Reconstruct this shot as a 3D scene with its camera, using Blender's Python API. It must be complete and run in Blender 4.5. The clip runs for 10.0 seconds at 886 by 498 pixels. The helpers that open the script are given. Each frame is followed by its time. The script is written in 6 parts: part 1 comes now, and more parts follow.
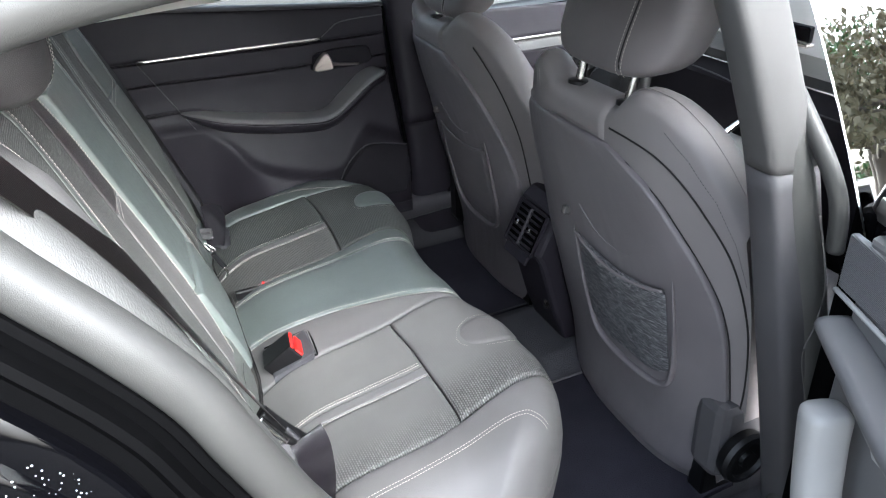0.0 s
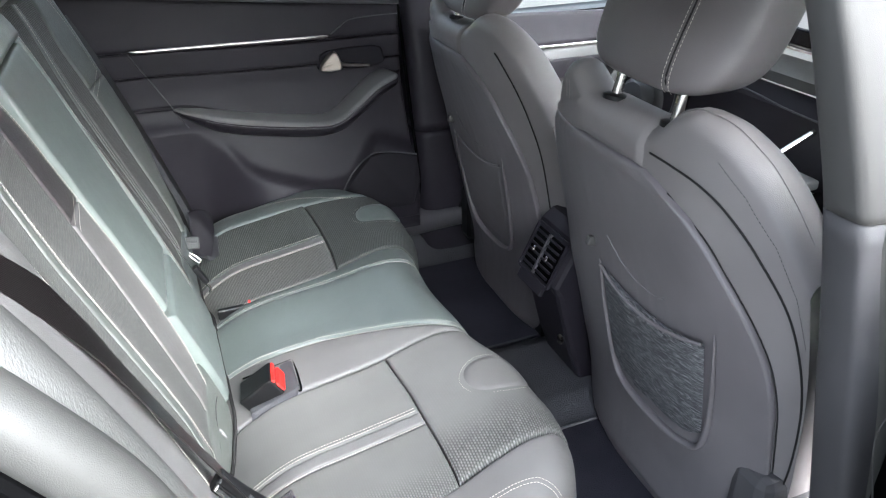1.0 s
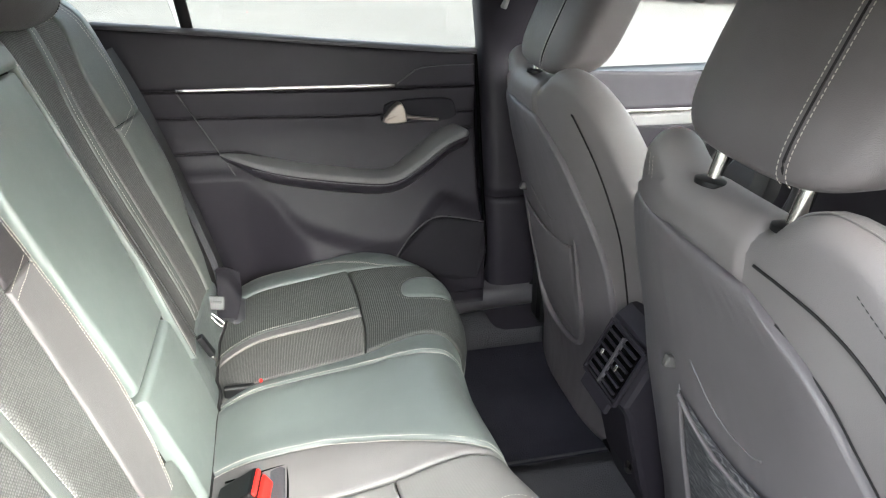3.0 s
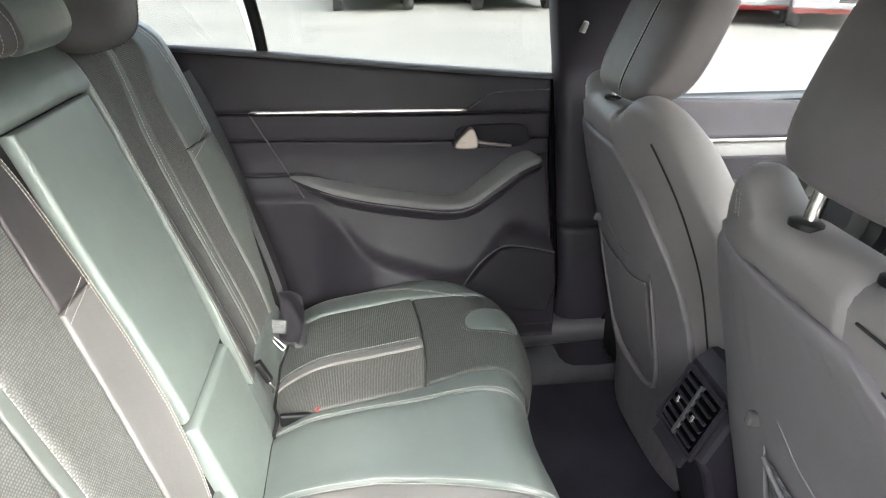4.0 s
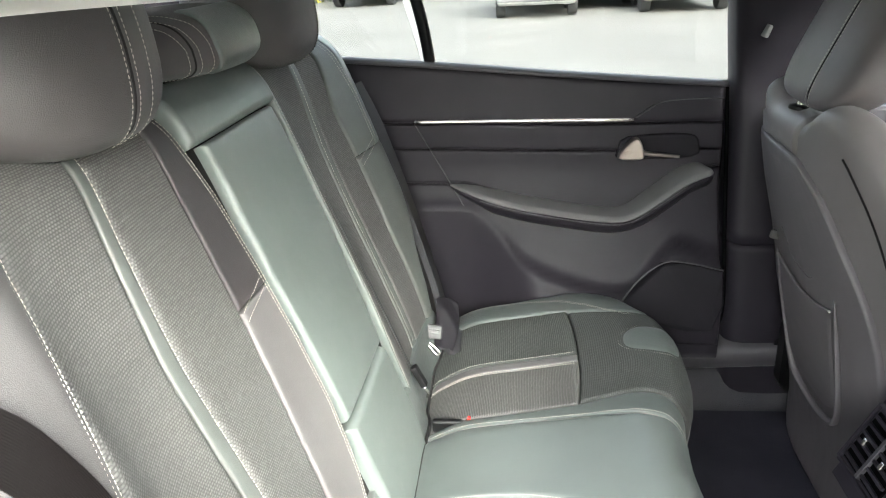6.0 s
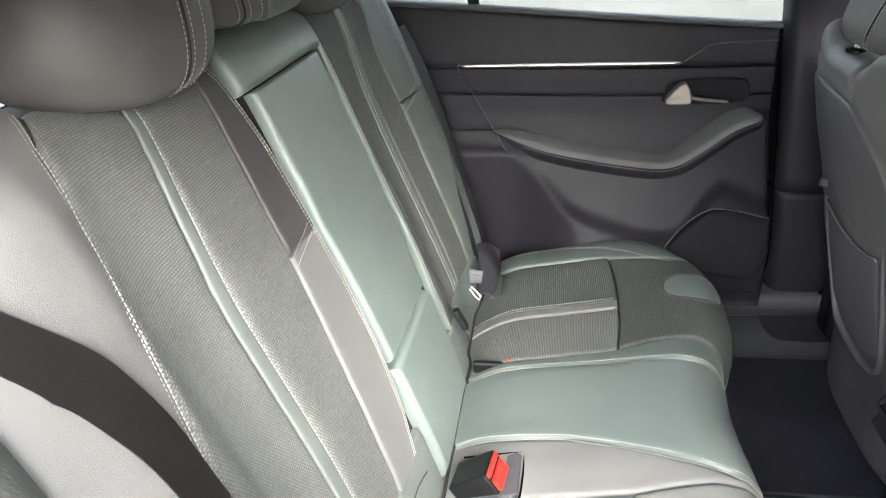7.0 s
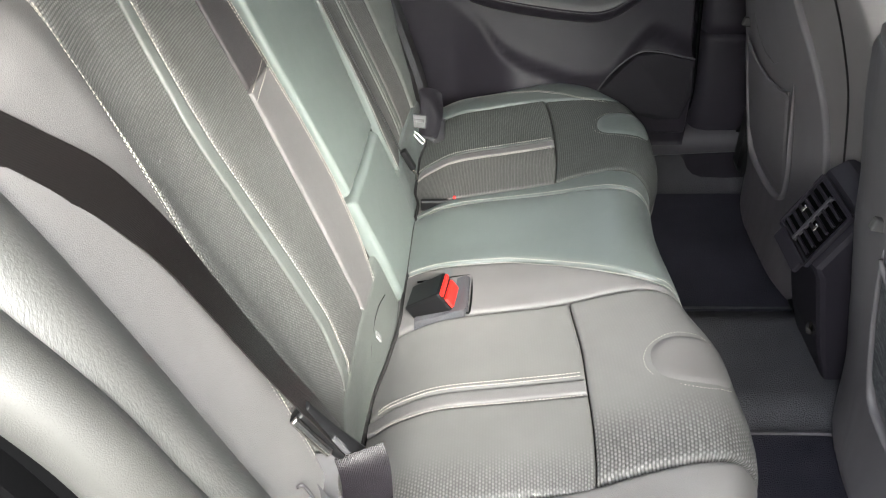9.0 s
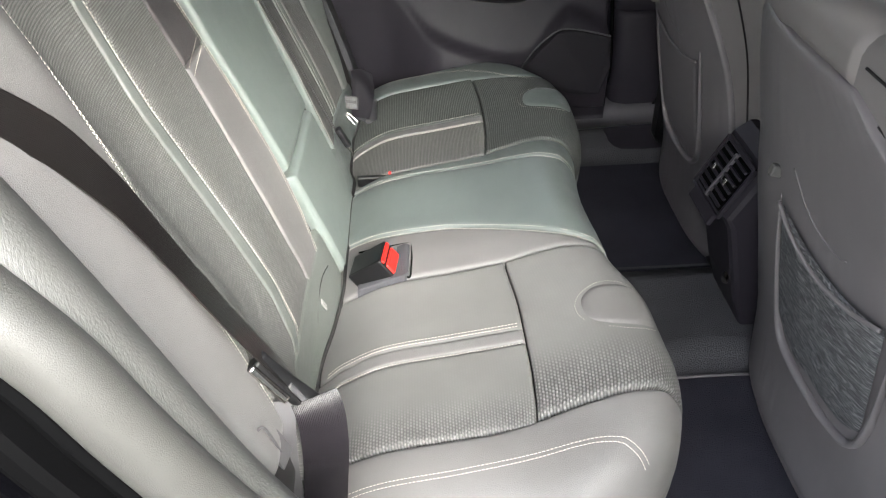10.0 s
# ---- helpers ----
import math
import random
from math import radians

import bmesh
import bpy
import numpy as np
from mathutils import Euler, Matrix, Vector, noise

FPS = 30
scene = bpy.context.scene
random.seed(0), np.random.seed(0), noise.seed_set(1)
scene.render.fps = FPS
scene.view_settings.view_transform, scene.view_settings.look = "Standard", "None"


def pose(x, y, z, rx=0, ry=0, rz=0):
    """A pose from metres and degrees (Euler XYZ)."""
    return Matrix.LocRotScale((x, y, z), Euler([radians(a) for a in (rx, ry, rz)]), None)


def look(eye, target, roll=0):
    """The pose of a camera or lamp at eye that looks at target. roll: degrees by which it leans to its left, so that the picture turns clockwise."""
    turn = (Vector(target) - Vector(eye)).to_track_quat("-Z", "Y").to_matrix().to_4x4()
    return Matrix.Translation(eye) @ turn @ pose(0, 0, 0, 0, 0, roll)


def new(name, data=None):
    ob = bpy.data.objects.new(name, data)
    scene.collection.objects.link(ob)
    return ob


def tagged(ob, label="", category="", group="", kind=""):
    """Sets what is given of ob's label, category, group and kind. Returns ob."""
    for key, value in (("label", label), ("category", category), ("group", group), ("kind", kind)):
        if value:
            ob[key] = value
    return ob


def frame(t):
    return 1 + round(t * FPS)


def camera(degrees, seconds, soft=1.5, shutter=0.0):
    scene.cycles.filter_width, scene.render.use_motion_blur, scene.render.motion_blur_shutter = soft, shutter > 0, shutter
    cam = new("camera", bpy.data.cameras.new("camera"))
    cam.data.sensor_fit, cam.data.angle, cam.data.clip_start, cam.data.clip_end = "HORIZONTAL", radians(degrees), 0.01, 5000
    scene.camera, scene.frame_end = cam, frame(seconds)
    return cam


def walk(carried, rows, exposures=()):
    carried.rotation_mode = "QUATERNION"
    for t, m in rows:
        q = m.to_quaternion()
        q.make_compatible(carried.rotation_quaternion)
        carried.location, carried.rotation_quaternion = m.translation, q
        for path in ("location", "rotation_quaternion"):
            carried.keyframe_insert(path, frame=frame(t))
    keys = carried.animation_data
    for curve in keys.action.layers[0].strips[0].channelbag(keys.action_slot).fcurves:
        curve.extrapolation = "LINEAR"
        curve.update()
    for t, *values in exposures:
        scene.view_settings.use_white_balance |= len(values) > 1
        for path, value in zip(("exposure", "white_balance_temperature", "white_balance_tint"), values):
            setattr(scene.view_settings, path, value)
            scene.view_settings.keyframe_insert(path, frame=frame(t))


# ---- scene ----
# Car cabin: x runs to the front of the car, y to its left side, z up from the ground.
cam = camera(63.0, 10.0, soft=1.15)
PATH = [
    (0, (-0.059, -1.316, 1.466), (0.603, 0.291, 0.478), -3.4),
    (0.5, (-0.026, -1.231, 1.444), (0.628, 0.378, 0.451), -2.3),
    (1, (0.008, -1.167, 1.418), (0.65, 0.458, 0.446), -0.9),
    (1.5, (0.062, -1.098, 1.397), (0.674, 0.566, 0.473), 0.1),
    (2, (0.105, -1.041, 1.383), (0.668, 0.656, 0.486), 0.5),
    (3.5, (0.199, -0.933, 1.354), (0.504, 0.868, 0.538), 0.0),
    (4, (0.203, -0.91, 1.353), (0.405, 0.916, 0.564), -0.4),
    (4.5, (0.203, -0.894, 1.352), (0.277, 0.951, 0.584), -1.4),
    (5, (0.204, -0.892, 1.356), (0.176, 0.962, 0.607), -2.1),
    (5.5, (0.198, -0.894, 1.357), (0.075, 0.958, 0.612), -2.6),
    (7, (0.191, -0.911, 1.371), (-0.135, 0.845, 0.47), -4.2),
    (7.5, (0.187, -0.927, 1.374), (-0.124, 0.781, 0.381), -4.0),
    (8, (0.186, -0.952, 1.373), (-0.086, 0.706, 0.288), -3.6),
    (8.5, (0.178, -0.973, 1.372), (-0.03, 0.635, 0.2), -3.2),
    (9, (0.172, -0.999, 1.371), (0.034, 0.577, 0.147), -3.0),
    (9.5, (0.166, -1.029, 1.368), (0.112, 0.533, 0.12), -2.7),
    (10, (0.167, -1.07, 1.365), (0.207, 0.501, 0.128), -2.0),
]
EXPOSURES = [(0.0, 2.74, 5750, 7), (0.5, 2.85, 5750, 6), (1.0, 3.05, 5750, 6), (2.0, 3.33, 5900, 6), (3.5, 3.46, 6250, 4), (5.5, 3.45, 6250, 4), (7.0, 3.35, 6180, 3), (8.0, 3.2, 6200, 4), (10.0, 3.02, 6280, 6)]
walk(cam, [(t, look(eye, target, roll)) for t, eye, target, roll in PATH], EXPOSURES)

# ---- world and sun: bright overcast ----
world = bpy.data.worlds.new("sky")
scene.world = world
world.use_nodes = True
wn = world.node_tree.nodes
sky = wn.new("ShaderNodeTexSky")
sky.sky_type = "NISHITA"
sky.sun_disc = False
sky.sun_elevation, sky.sun_rotation = radians(34), radians(161)
sky.air_density, sky.dust_density, sky.ozone_density = 1.0, 6.0, 1.0
wn["Background"].inputs["Strength"].default_value = 0.15
haze = wn.new("ShaderNodeHueSaturation")
haze.inputs["Saturation"].default_value = 0.4
world.node_tree.links.new(sky.outputs["Color"], haze.inputs["Color"])
world.node_tree.links.new(haze.outputs["Color"], wn["Background"].inputs["Color"])
sun = new("sun", bpy.data.lights.new("sun", "SUN"))
sun.data.energy, sun.data.angle, sun.data.color = 0.55, radians(40), (1.0, 0.96, 0.9)
sun.matrix_basis = look((2.75, -8.1, 6.2), (0, 0, 0.5))


# ---- material helpers ----
def material(name, colour, rough=0.5, metal=0.0, spec=0.5, coat=0.0):
    m = bpy.data.materials.new(name)
    m.use_nodes = True
    b = m.node_tree.nodes["Principled BSDF"]
    b.inputs["Base Color"].default_value = (*colour, 1)
    b.inputs["Roughness"].default_value = rough
    b.inputs["Metallic"].default_value = metal
    b.inputs["Specular IOR Level"].default_value = spec
    b.inputs["Coat Weight"].default_value = coat
    return m


def node(m, kind, **inputs):
    n = m.node_tree.nodes.new(kind)
    for key, value in inputs.items():
        n.inputs[key.replace("_", " ")].default_value = value
    return n


def link(m, a, b):
    m.node_tree.links.new(a, b)


def coords(m, source="Object", scale=(1, 1, 1)):
    t = m.node_tree.nodes.new("ShaderNodeTexCoord")
    mp = m.node_tree.nodes.new("ShaderNodeMapping")
    mp.inputs["Scale"].default_value = scale
    link(m, t.outputs[source], mp.inputs["Vector"])
    return mp.outputs["Vector"]


def tint(m, fac, colour_a, colour_b, lo=0.3, hi=0.7):
    ramp = m.node_tree.nodes.new("ShaderNodeMapRange")
    ramp.inputs["From Min"].default_value, ramp.inputs["From Max"].default_value = lo, hi
    link(m, fac, ramp.inputs["Value"])
    mix = m.node_tree.nodes.new("ShaderNodeMix")
    mix.data_type = "RGBA"
    mix.inputs["A"].default_value, mix.inputs["B"].default_value = (*colour_a, 1), (*colour_b, 1)
    link(m, ramp.outputs["Result"], mix.inputs["Factor"])
    link(m, mix.outputs["Result"], m.node_tree.nodes["Principled BSDF"].inputs["Base Color"])
    return mix


def relief(m, heights, distance=0.001):
    """heights: (socket, strength) pairs, chained into one normal."""
    last = None
    for socket, strength in heights:
        b = m.node_tree.nodes.new("ShaderNodeBump")
        b.inputs["Strength"].default_value, b.inputs["Distance"].default_value = strength, distance
        link(m, socket, b.inputs["Height"])
        if last:
            link(m, last, b.inputs["Normal"])
        last = b.outputs["Normal"]
    link(m, last, m.node_tree.nodes["Principled BSDF"].inputs["Normal"])


def vary_rough(m, fac, lo, hi):
    r = m.node_tree.nodes.new("ShaderNodeMapRange")
    r.inputs["To Min"].default_value, r.inputs["To Max"].default_value = lo, hi
    link(m, fac, r.inputs["Value"])
    link(m, r.outputs["Result"], m.node_tree.nodes["Principled BSDF"].inputs["Roughness"])


def leather(name, a, b, rough=(0.34, 0.5), grain=0.35):
    m = material(name, a)
    v = coords(m)
    big = node(m, "ShaderNodeTexNoise", Scale=7.0, Detail=3.0)
    fine = node(m, "ShaderNodeTexVoronoi", Scale=900.0)
    mid = node(m, "ShaderNodeTexNoise", Scale=60.0, Detail=4.0)
    for n in (big, fine, mid):
        link(m, v, n.inputs["Vector"])
    tint(m, big.outputs["Fac"], a, b)
    vary_rough(m, mid.outputs["Fac"], *rough)
    relief(m, [(fine.outputs["Distance"], grain), (mid.outputs["Fac"], 0.12)], 0.0006)
    return m


def weave(name, a, b, rib=0.0042, cell=0.0062, depth=0.8, rough=0.78, fade=None):
    """Staggered woven ribs; fade: the places across the seat between which they grow from faint to full."""
    m = material(name, a, rough, spec=0.3)

    def calc(op, x, y=None, z=None):
        n = node(m, "ShaderNodeMath")
        n.operation = op
        for k, q in enumerate((x, y, z)):
            if q is None:
                continue
            if isinstance(q, (int, float)):
                n.inputs[k].default_value = q
            else:
                link(m, q, n.inputs[k])
        return n.outputs[0]
    wob = node(m, "ShaderNodeTexNoise", Scale=90.0, Detail=2.0)
    big = node(m, "ShaderNodeTexNoise", Scale=9.0, Detail=3.0)
    link(m, coords(m), wob.inputs["Vector"])
    link(m, coords(m), big.inputs["Vector"])
    xyz = node(m, "ShaderNodeSeparateXYZ")
    link(m, coords(m, "UV"), xyz.inputs[0])
    u = calc("MULTIPLY_ADD", wob.outputs["Fac"], rib * 0.25, xyz.outputs["X"])
    row = calc("MULTIPLY", u, 1 / rib)
    ridge = calc("ABSOLUTE", calc("SINE", calc("MULTIPLY", row, math.pi)))
    at = calc("MULTIPLY_ADD", calc("FLOOR", row), 0.5, calc("MULTIPLY", xyz.outputs["Y"], 1 / cell))
    knot = calc("MULTIPLY_ADD", calc("SINE", calc("MULTIPLY", at, 2 * math.pi)), 0.3, 0.7)
    cells = node(m, "ShaderNodeCombineXYZ")
    link(m, calc("FLOOR", row), cells.inputs[0])
    link(m, calc("FLOOR", at), cells.inputs[1])
    chance = m.node_tree.nodes.new("ShaderNodeTexWhiteNoise")
    link(m, cells.outputs[0], chance.inputs["Vector"])
    height = calc("MULTIPLY", calc("MULTIPLY", ridge, knot), calc("MULTIPLY_ADD", chance.outputs["Value"], 0.5, 0.7))
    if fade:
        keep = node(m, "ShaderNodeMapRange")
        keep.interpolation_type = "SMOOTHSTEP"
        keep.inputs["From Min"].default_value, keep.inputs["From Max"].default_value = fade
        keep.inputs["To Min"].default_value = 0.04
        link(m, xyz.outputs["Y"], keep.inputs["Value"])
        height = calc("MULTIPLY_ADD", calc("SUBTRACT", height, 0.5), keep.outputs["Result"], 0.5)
    tone = calc("MULTIPLY_ADD", calc("SUBTRACT", big.outputs["Fac"], 0.5), 0.35, height)
    tint(m, tone, b, a, 0.05, 0.9)
    relief(m, [(height, depth)], 0.0012)
    return m


def plastic(name, a, rough=0.55, grain=0.3, scale=700.0, spec=0.5):
    m = material(name, a, rough, spec=spec)
    v = coords(m)
    fine = node(m, "ShaderNodeTexNoise", Scale=scale, Detail=2.0)
    big = node(m, "ShaderNodeTexNoise", Scale=5.0, Detail=4.0)
    link(m, v, fine.inputs["Vector"])
    link(m, v, big.inputs["Vector"])
    tint(m, big.outputs["Fac"], [c * 0.85 for c in a], [c * 1.15 for c in a])
    vary_rough(m, big.outputs["Fac"], rough - 0.08, rough + 0.08)
    relief(m, [(fine.outputs["Fac"], grain)], 0.0005)
    return m


def webbing(name, a, b, rough=0.3, spec=0.5, bump=0.3):
    m = material(name, a, rough, spec=spec)
    v = coords(m, "UV")
    w = node(m, "ShaderNodeTexWave", Scale=170.0, Distortion=0.6)
    w2 = node(m, "ShaderNodeTexNoise", Scale=1400.0)
    link(m, v, w.inputs["Vector"])
    link(m, v, w2.inputs["Vector"])
    tint(m, w.outputs["Fac"], a, b, 0, 1)
    relief(m, [(w.outputs["Fac"], bump), (w2.outputs["Fac"], 0.2)], 0.0004)
    return m


def carpet(name, a, b):
    m = material(name, a, 0.95, spec=0.1)
    v = coords(m)
    fine = node(m, "ShaderNodeTexNoise", Scale=420.0, Detail=3.0)
    big = node(m, "ShaderNodeTexNoise", Scale=8.0, Detail=5.0)
    link(m, v, fine.inputs["Vector"])
    link(m, v, big.inputs["Vector"])
    tint(m, big.outputs["Fac"], a, b)
    relief(m, [(fine.outputs["Fac"], 1.0)], 0.003)
    return m


LEATHER = leather("grey_leather", (0.12, 0.114, 0.112), (0.142, 0.136, 0.134), (0.46, 0.6))
# Green in this grey leather stands for light through tinted glass
LEATHER_MID = leather("green_lit_leather", (0.1, 0.114, 0.109), (0.115, 0.131, 0.125), (0.34, 0.48))
LEATHER_MID.node_tree.nodes["Principled BSDF"].inputs["Coat Weight"].default_value = 0.4
LEATHER_MID.node_tree.nodes["Principled BSDF"].inputs["Coat Roughness"].default_value = 0.36
# Lit copy of LEATHER_MID: brighter light on the backrest put into colour
LEATHER_MID_LIT = leather("bright_lit_leather", (0.128, 0.147, 0.138), (0.142, 0.163, 0.153), (0.4, 0.52), 0.2)
LEATHER_MID_LIT.node_tree.nodes["Principled BSDF"].inputs["Coat Weight"].default_value = 0.4
LEATHER_MID_LIT.node_tree.nodes["Principled BSDF"].inputs["Coat Roughness"].default_value = 0.45
BAND = leather("band_leather", (0.104, 0.112, 0.103), (0.12, 0.128, 0.119), (0.46, 0.58))
LEATHER_DARK = leather("dark_leather", (0.115, 0.103, 0.104), (0.14, 0.127, 0.128), (0.46, 0.58))
REST_LEATHER = leather("rear_headrest_leather", (0.066, 0.06, 0.06), (0.082, 0.075, 0.075), (0.46, 0.58))
SHOULDER = leather("shoulder_leather", (0.036, 0.032, 0.033), (0.046, 0.041, 0.042), (0.48, 0.58))
FRONT_LEATHER = leather("front_leather", (0.185, 0.168, 0.168), (0.215, 0.197, 0.197), (0.42, 0.54))
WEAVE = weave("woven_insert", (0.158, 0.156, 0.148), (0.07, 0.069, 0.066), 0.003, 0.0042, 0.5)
# Far seat fabrics, coloured darker than their lit near copies
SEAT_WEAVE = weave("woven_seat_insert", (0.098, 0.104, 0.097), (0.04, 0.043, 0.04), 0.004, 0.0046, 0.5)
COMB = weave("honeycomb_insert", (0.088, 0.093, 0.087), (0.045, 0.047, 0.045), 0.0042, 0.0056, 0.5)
# Near seat copies: paler colours stand for sheen, ribs fade with it
NEAR_WEAVE = weave("lit_woven_insert", (0.185, 0.18, 0.174), (0.07, 0.068, 0.066), 0.004, 0.0056, 0.9, 0.7, (-0.42, -0.5))
NEAR_COMB = weave("lit_honeycomb_insert", (0.2, 0.195, 0.19), (0.055, 0.053, 0.051), 0.0046, 0.0066, 1.0, 0.65, (-0.36, -0.46))
# Dark cloth below the covers puts shade into the gaps between panels
SEAM = material("seam_shadow_cloth", (0.02, 0.019, 0.019), 0.8, spec=0.2)
GRAIN = plastic("grained_trim", (0.06, 0.059, 0.056), 0.5, 0.9, 240.0)
SPEAKER = plastic("speaker_mesh", (0.014, 0.0125, 0.016), 0.7, 0.9, 900.0, 0.2)
SHELL = plastic("shell_plastic", (0.145, 0.132, 0.137), 0.5)
# The purple cast here stands for haze over the dark door
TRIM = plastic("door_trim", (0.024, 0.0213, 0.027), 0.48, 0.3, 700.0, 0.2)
# Trim grey raised to stand for windscreen light on the front door
FRONT_TRIM = plastic("front_door_trim", (0.052, 0.05, 0.051), 0.5)
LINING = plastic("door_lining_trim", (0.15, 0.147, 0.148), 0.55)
TRIM_SOFT = plastic("soft_trim", (0.07, 0.066, 0.072), 0.42)
PILLAR = plastic("pillar_trim", (0.075, 0.072, 0.07), 0.6, 0.4, 1100.0, 0.3)
PILLAR_LOW = plastic("lower_pillar_trim", (0.066, 0.063, 0.066), 0.55, 0.3, 700.0, 0.3)
HEADLINER = plastic("headliner_cloth", (0.7, 0.69, 0.66), 0.9, 0.6, 1500.0, 0.1)
RUBBER = plastic("rubber", (0.0012, 0.0012, 0.0014), 0.7, 0.2, 700.0, 0.04)
SEAL = plastic("cloth_seal", (0.047, 0.046, 0.043), 0.5, 0.5, 900.0)
BLACK = plastic("black_plastic", (0.0045, 0.0045, 0.005), 0.42, 0.15, 700.0, 0.35)
# Carpets are lifted and tinted purple for the haze over the floor
CARPET = carpet("black_carpet", (0.03, 0.029, 0.039), (0.045, 0.043, 0.057))
CARPET_GREY = carpet("grey_carpet", (0.066, 0.065, 0.072), (0.085, 0.084, 0.091))
THREAD = material("stitch_thread", (0.46, 0.43, 0.38), 0.7)
CHROME = material("satin_chrome", (0.75, 0.72, 0.68), 0.18, 1.0)
BRIGHT = material("brushed_strip", (0.8, 0.73, 0.68), 0.24, 1.0)
HANDLE = material("satin_handle", (0.5, 0.44, 0.39), 0.3, 1.0)
RED = plastic("red_plastic", (0.75, 0.02, 0.015), 0.35, 0.05)
BELT = webbing("belt_webbing", (0.0038, 0.003, 0.003), (0.0062, 0.0048, 0.0046), 0.3, 0.85)
# Pale trim; on grab handle and console tray it stands for strong light
PALE = plastic("pale_handle_trim", (0.4, 0.394, 0.38), 0.5)
TONGUE = plastic("grey_tongue_plastic", (0.05, 0.05, 0.052), 0.4, 0.05, 700.0, 0.2)
BELT_GLOSS = webbing("worn_belt_webbing", (0.008, 0.007, 0.0085), (0.014, 0.012, 0.0145), 0.2, 0.42, 0.12)
# Paler copy of the dark webbing; its colour stands for glints
BELT_SHEEN = webbing("glint_belt_webbing", (0.03, 0.03, 0.033), (0.065, 0.065, 0.068), 0.4, 0.2, 0.2)
PAINT = material("black_paint", (0.0015, 0.0015, 0.002), 0.08, 0.0, 0.16, 0.0)
GLASS = material("window_glass", (0.96, 0.985, 0.97), 0.0)
GLASS.node_tree.nodes["Principled BSDF"].inputs["Transmission Weight"].default_value = 1.0
GLASS.node_tree.nodes["Principled BSDF"].inputs["IOR"].default_value = 1.45
GLASS_REAR = material("tinted_glass", (0.735, 0.75, 0.73), 0.0)
GLASS_REAR.node_tree.nodes["Principled BSDF"].inputs["Transmission Weight"].default_value = 1.0
GLASS_REAR.node_tree.nodes["Principled BSDF"].inputs["IOR"].default_value = 1.45
GLASS_SIDE = material("coated_glass", (0.8, 0.84, 0.82), 0.0)
GLASS_SIDE.node_tree.nodes["Principled BSDF"].inputs["Transmission Weight"].default_value = 1.0
GLASS_SIDE.node_tree.nodes["Principled BSDF"].inputs["Metallic"].default_value = 0.4
GLASS_SIDE.node_tree.nodes["Principled BSDF"].inputs["IOR"].default_value = 2.2
TAG = material("white_tag", (0.3, 0.3, 0.29), 0.3)
PLATE = material("white_plate", (0.8, 0.8, 0.78), 0.4)


# ---- mesh helpers ----
def mesh(name, verts, faces, mat, parent=None, uvs=None, smooth=True, label=""):
    me = bpy.data.meshes.new(name)
    me.from_pydata([tuple(map(float, v)) for v in verts], [], [tuple(map(int, f)) for f in faces])
    if uvs is not None:
        layer = me.uv_layers.new(name="UVMap")
        idx = np.empty(len(me.loops), dtype=np.int32)
        me.loops.foreach_get("vertex_index", idx)
        layer.data.foreach_set("uv", np.asarray(uvs, dtype=np.float32)[idx].ravel())
    me.materials.append(mat)
    if smooth:
        me.polygons.foreach_set("use_smooth", [True] * len(me.polygons))
    me.update()
    ob = new(name, me)
    if parent:
        ob.parent = parent
    if label:
        ob["label"] = label
    return ob


def part(name, bm, mat, parent=None, label="", smooth=True):
    me = bpy.data.meshes.new(name)
    bmesh.ops.recalc_face_normals(bm, faces=bm.faces)
    bm.to_mesh(me)
    bm.free()
    me.materials.append(mat)
    if smooth:
        me.polygons.foreach_set("use_smooth", [True] * len(me.polygons))
    ob = new(name, me)
    if parent:
        ob.parent = parent
    if label:
        ob["label"] = label
    return ob


def thing(name, label, category, group="", kind=""):
    return tagged(new(name), label, category, group, kind)


def sharp(ob, degrees=35):
    """Mark creases so that smooth shading keeps edges."""
    me = ob.data
    bm = bmesh.new()
    bm.from_mesh(me)
    for e in bm.edges:
        if len(e.link_faces) == 2 and e.calc_face_angle(0) > radians(degrees):
            e.smooth = False
    bm.to_mesh(me)
    bm.free()
    return ob


def curve(xs, ys):
    """A smooth curve through the points, with no overshoot."""
    xs, ys = np.asarray(xs, float), np.asarray(ys, float)
    d = np.diff(ys) / np.diff(xs)
    g = np.zeros(len(xs))
    g[0], g[-1] = d[0], d[-1]
    for i in range(1, len(xs) - 1):
        g[i] = 0 if d[i - 1] * d[i] <= 0 else 2 * d[i - 1] * d[i] / (d[i - 1] + d[i])

    def f(x):
        x = np.clip(x, xs[0], xs[-1])
        i = np.clip(np.searchsorted(xs, x) - 1, 0, len(xs) - 2)
        h = xs[i + 1] - xs[i]
        t = (x - xs[i]) / h
        return ((2 * t**3 - 3 * t**2 + 1) * ys[i] + (t**3 - 2 * t**2 + t) * h * g[i]
                + (-2 * t**3 + 3 * t**2) * ys[i + 1] + (t**3 - t**2) * h * g[i + 1])
    return f


def normals(S, U, V, flip=1):
    e = 0.003
    pu = np.stack(S(U + e, V), -1) - np.stack(S(U - e, V), -1)
    pv = np.stack(S(U, V + e), -1) - np.stack(S(U, V - e), -1)
    n = np.cross(pu, pv)
    n /= np.linalg.norm(n, axis=-1, keepdims=True) + 1e-9
    return n * flip


def grid_faces(nu, nv, start=0):
    f = []
    for i in range(nu - 1):
        for j in range(nv - 1):
            a = start + i * nv + j
            f.append((a, a + nv, a + nv + 1, a + 1))
    return f


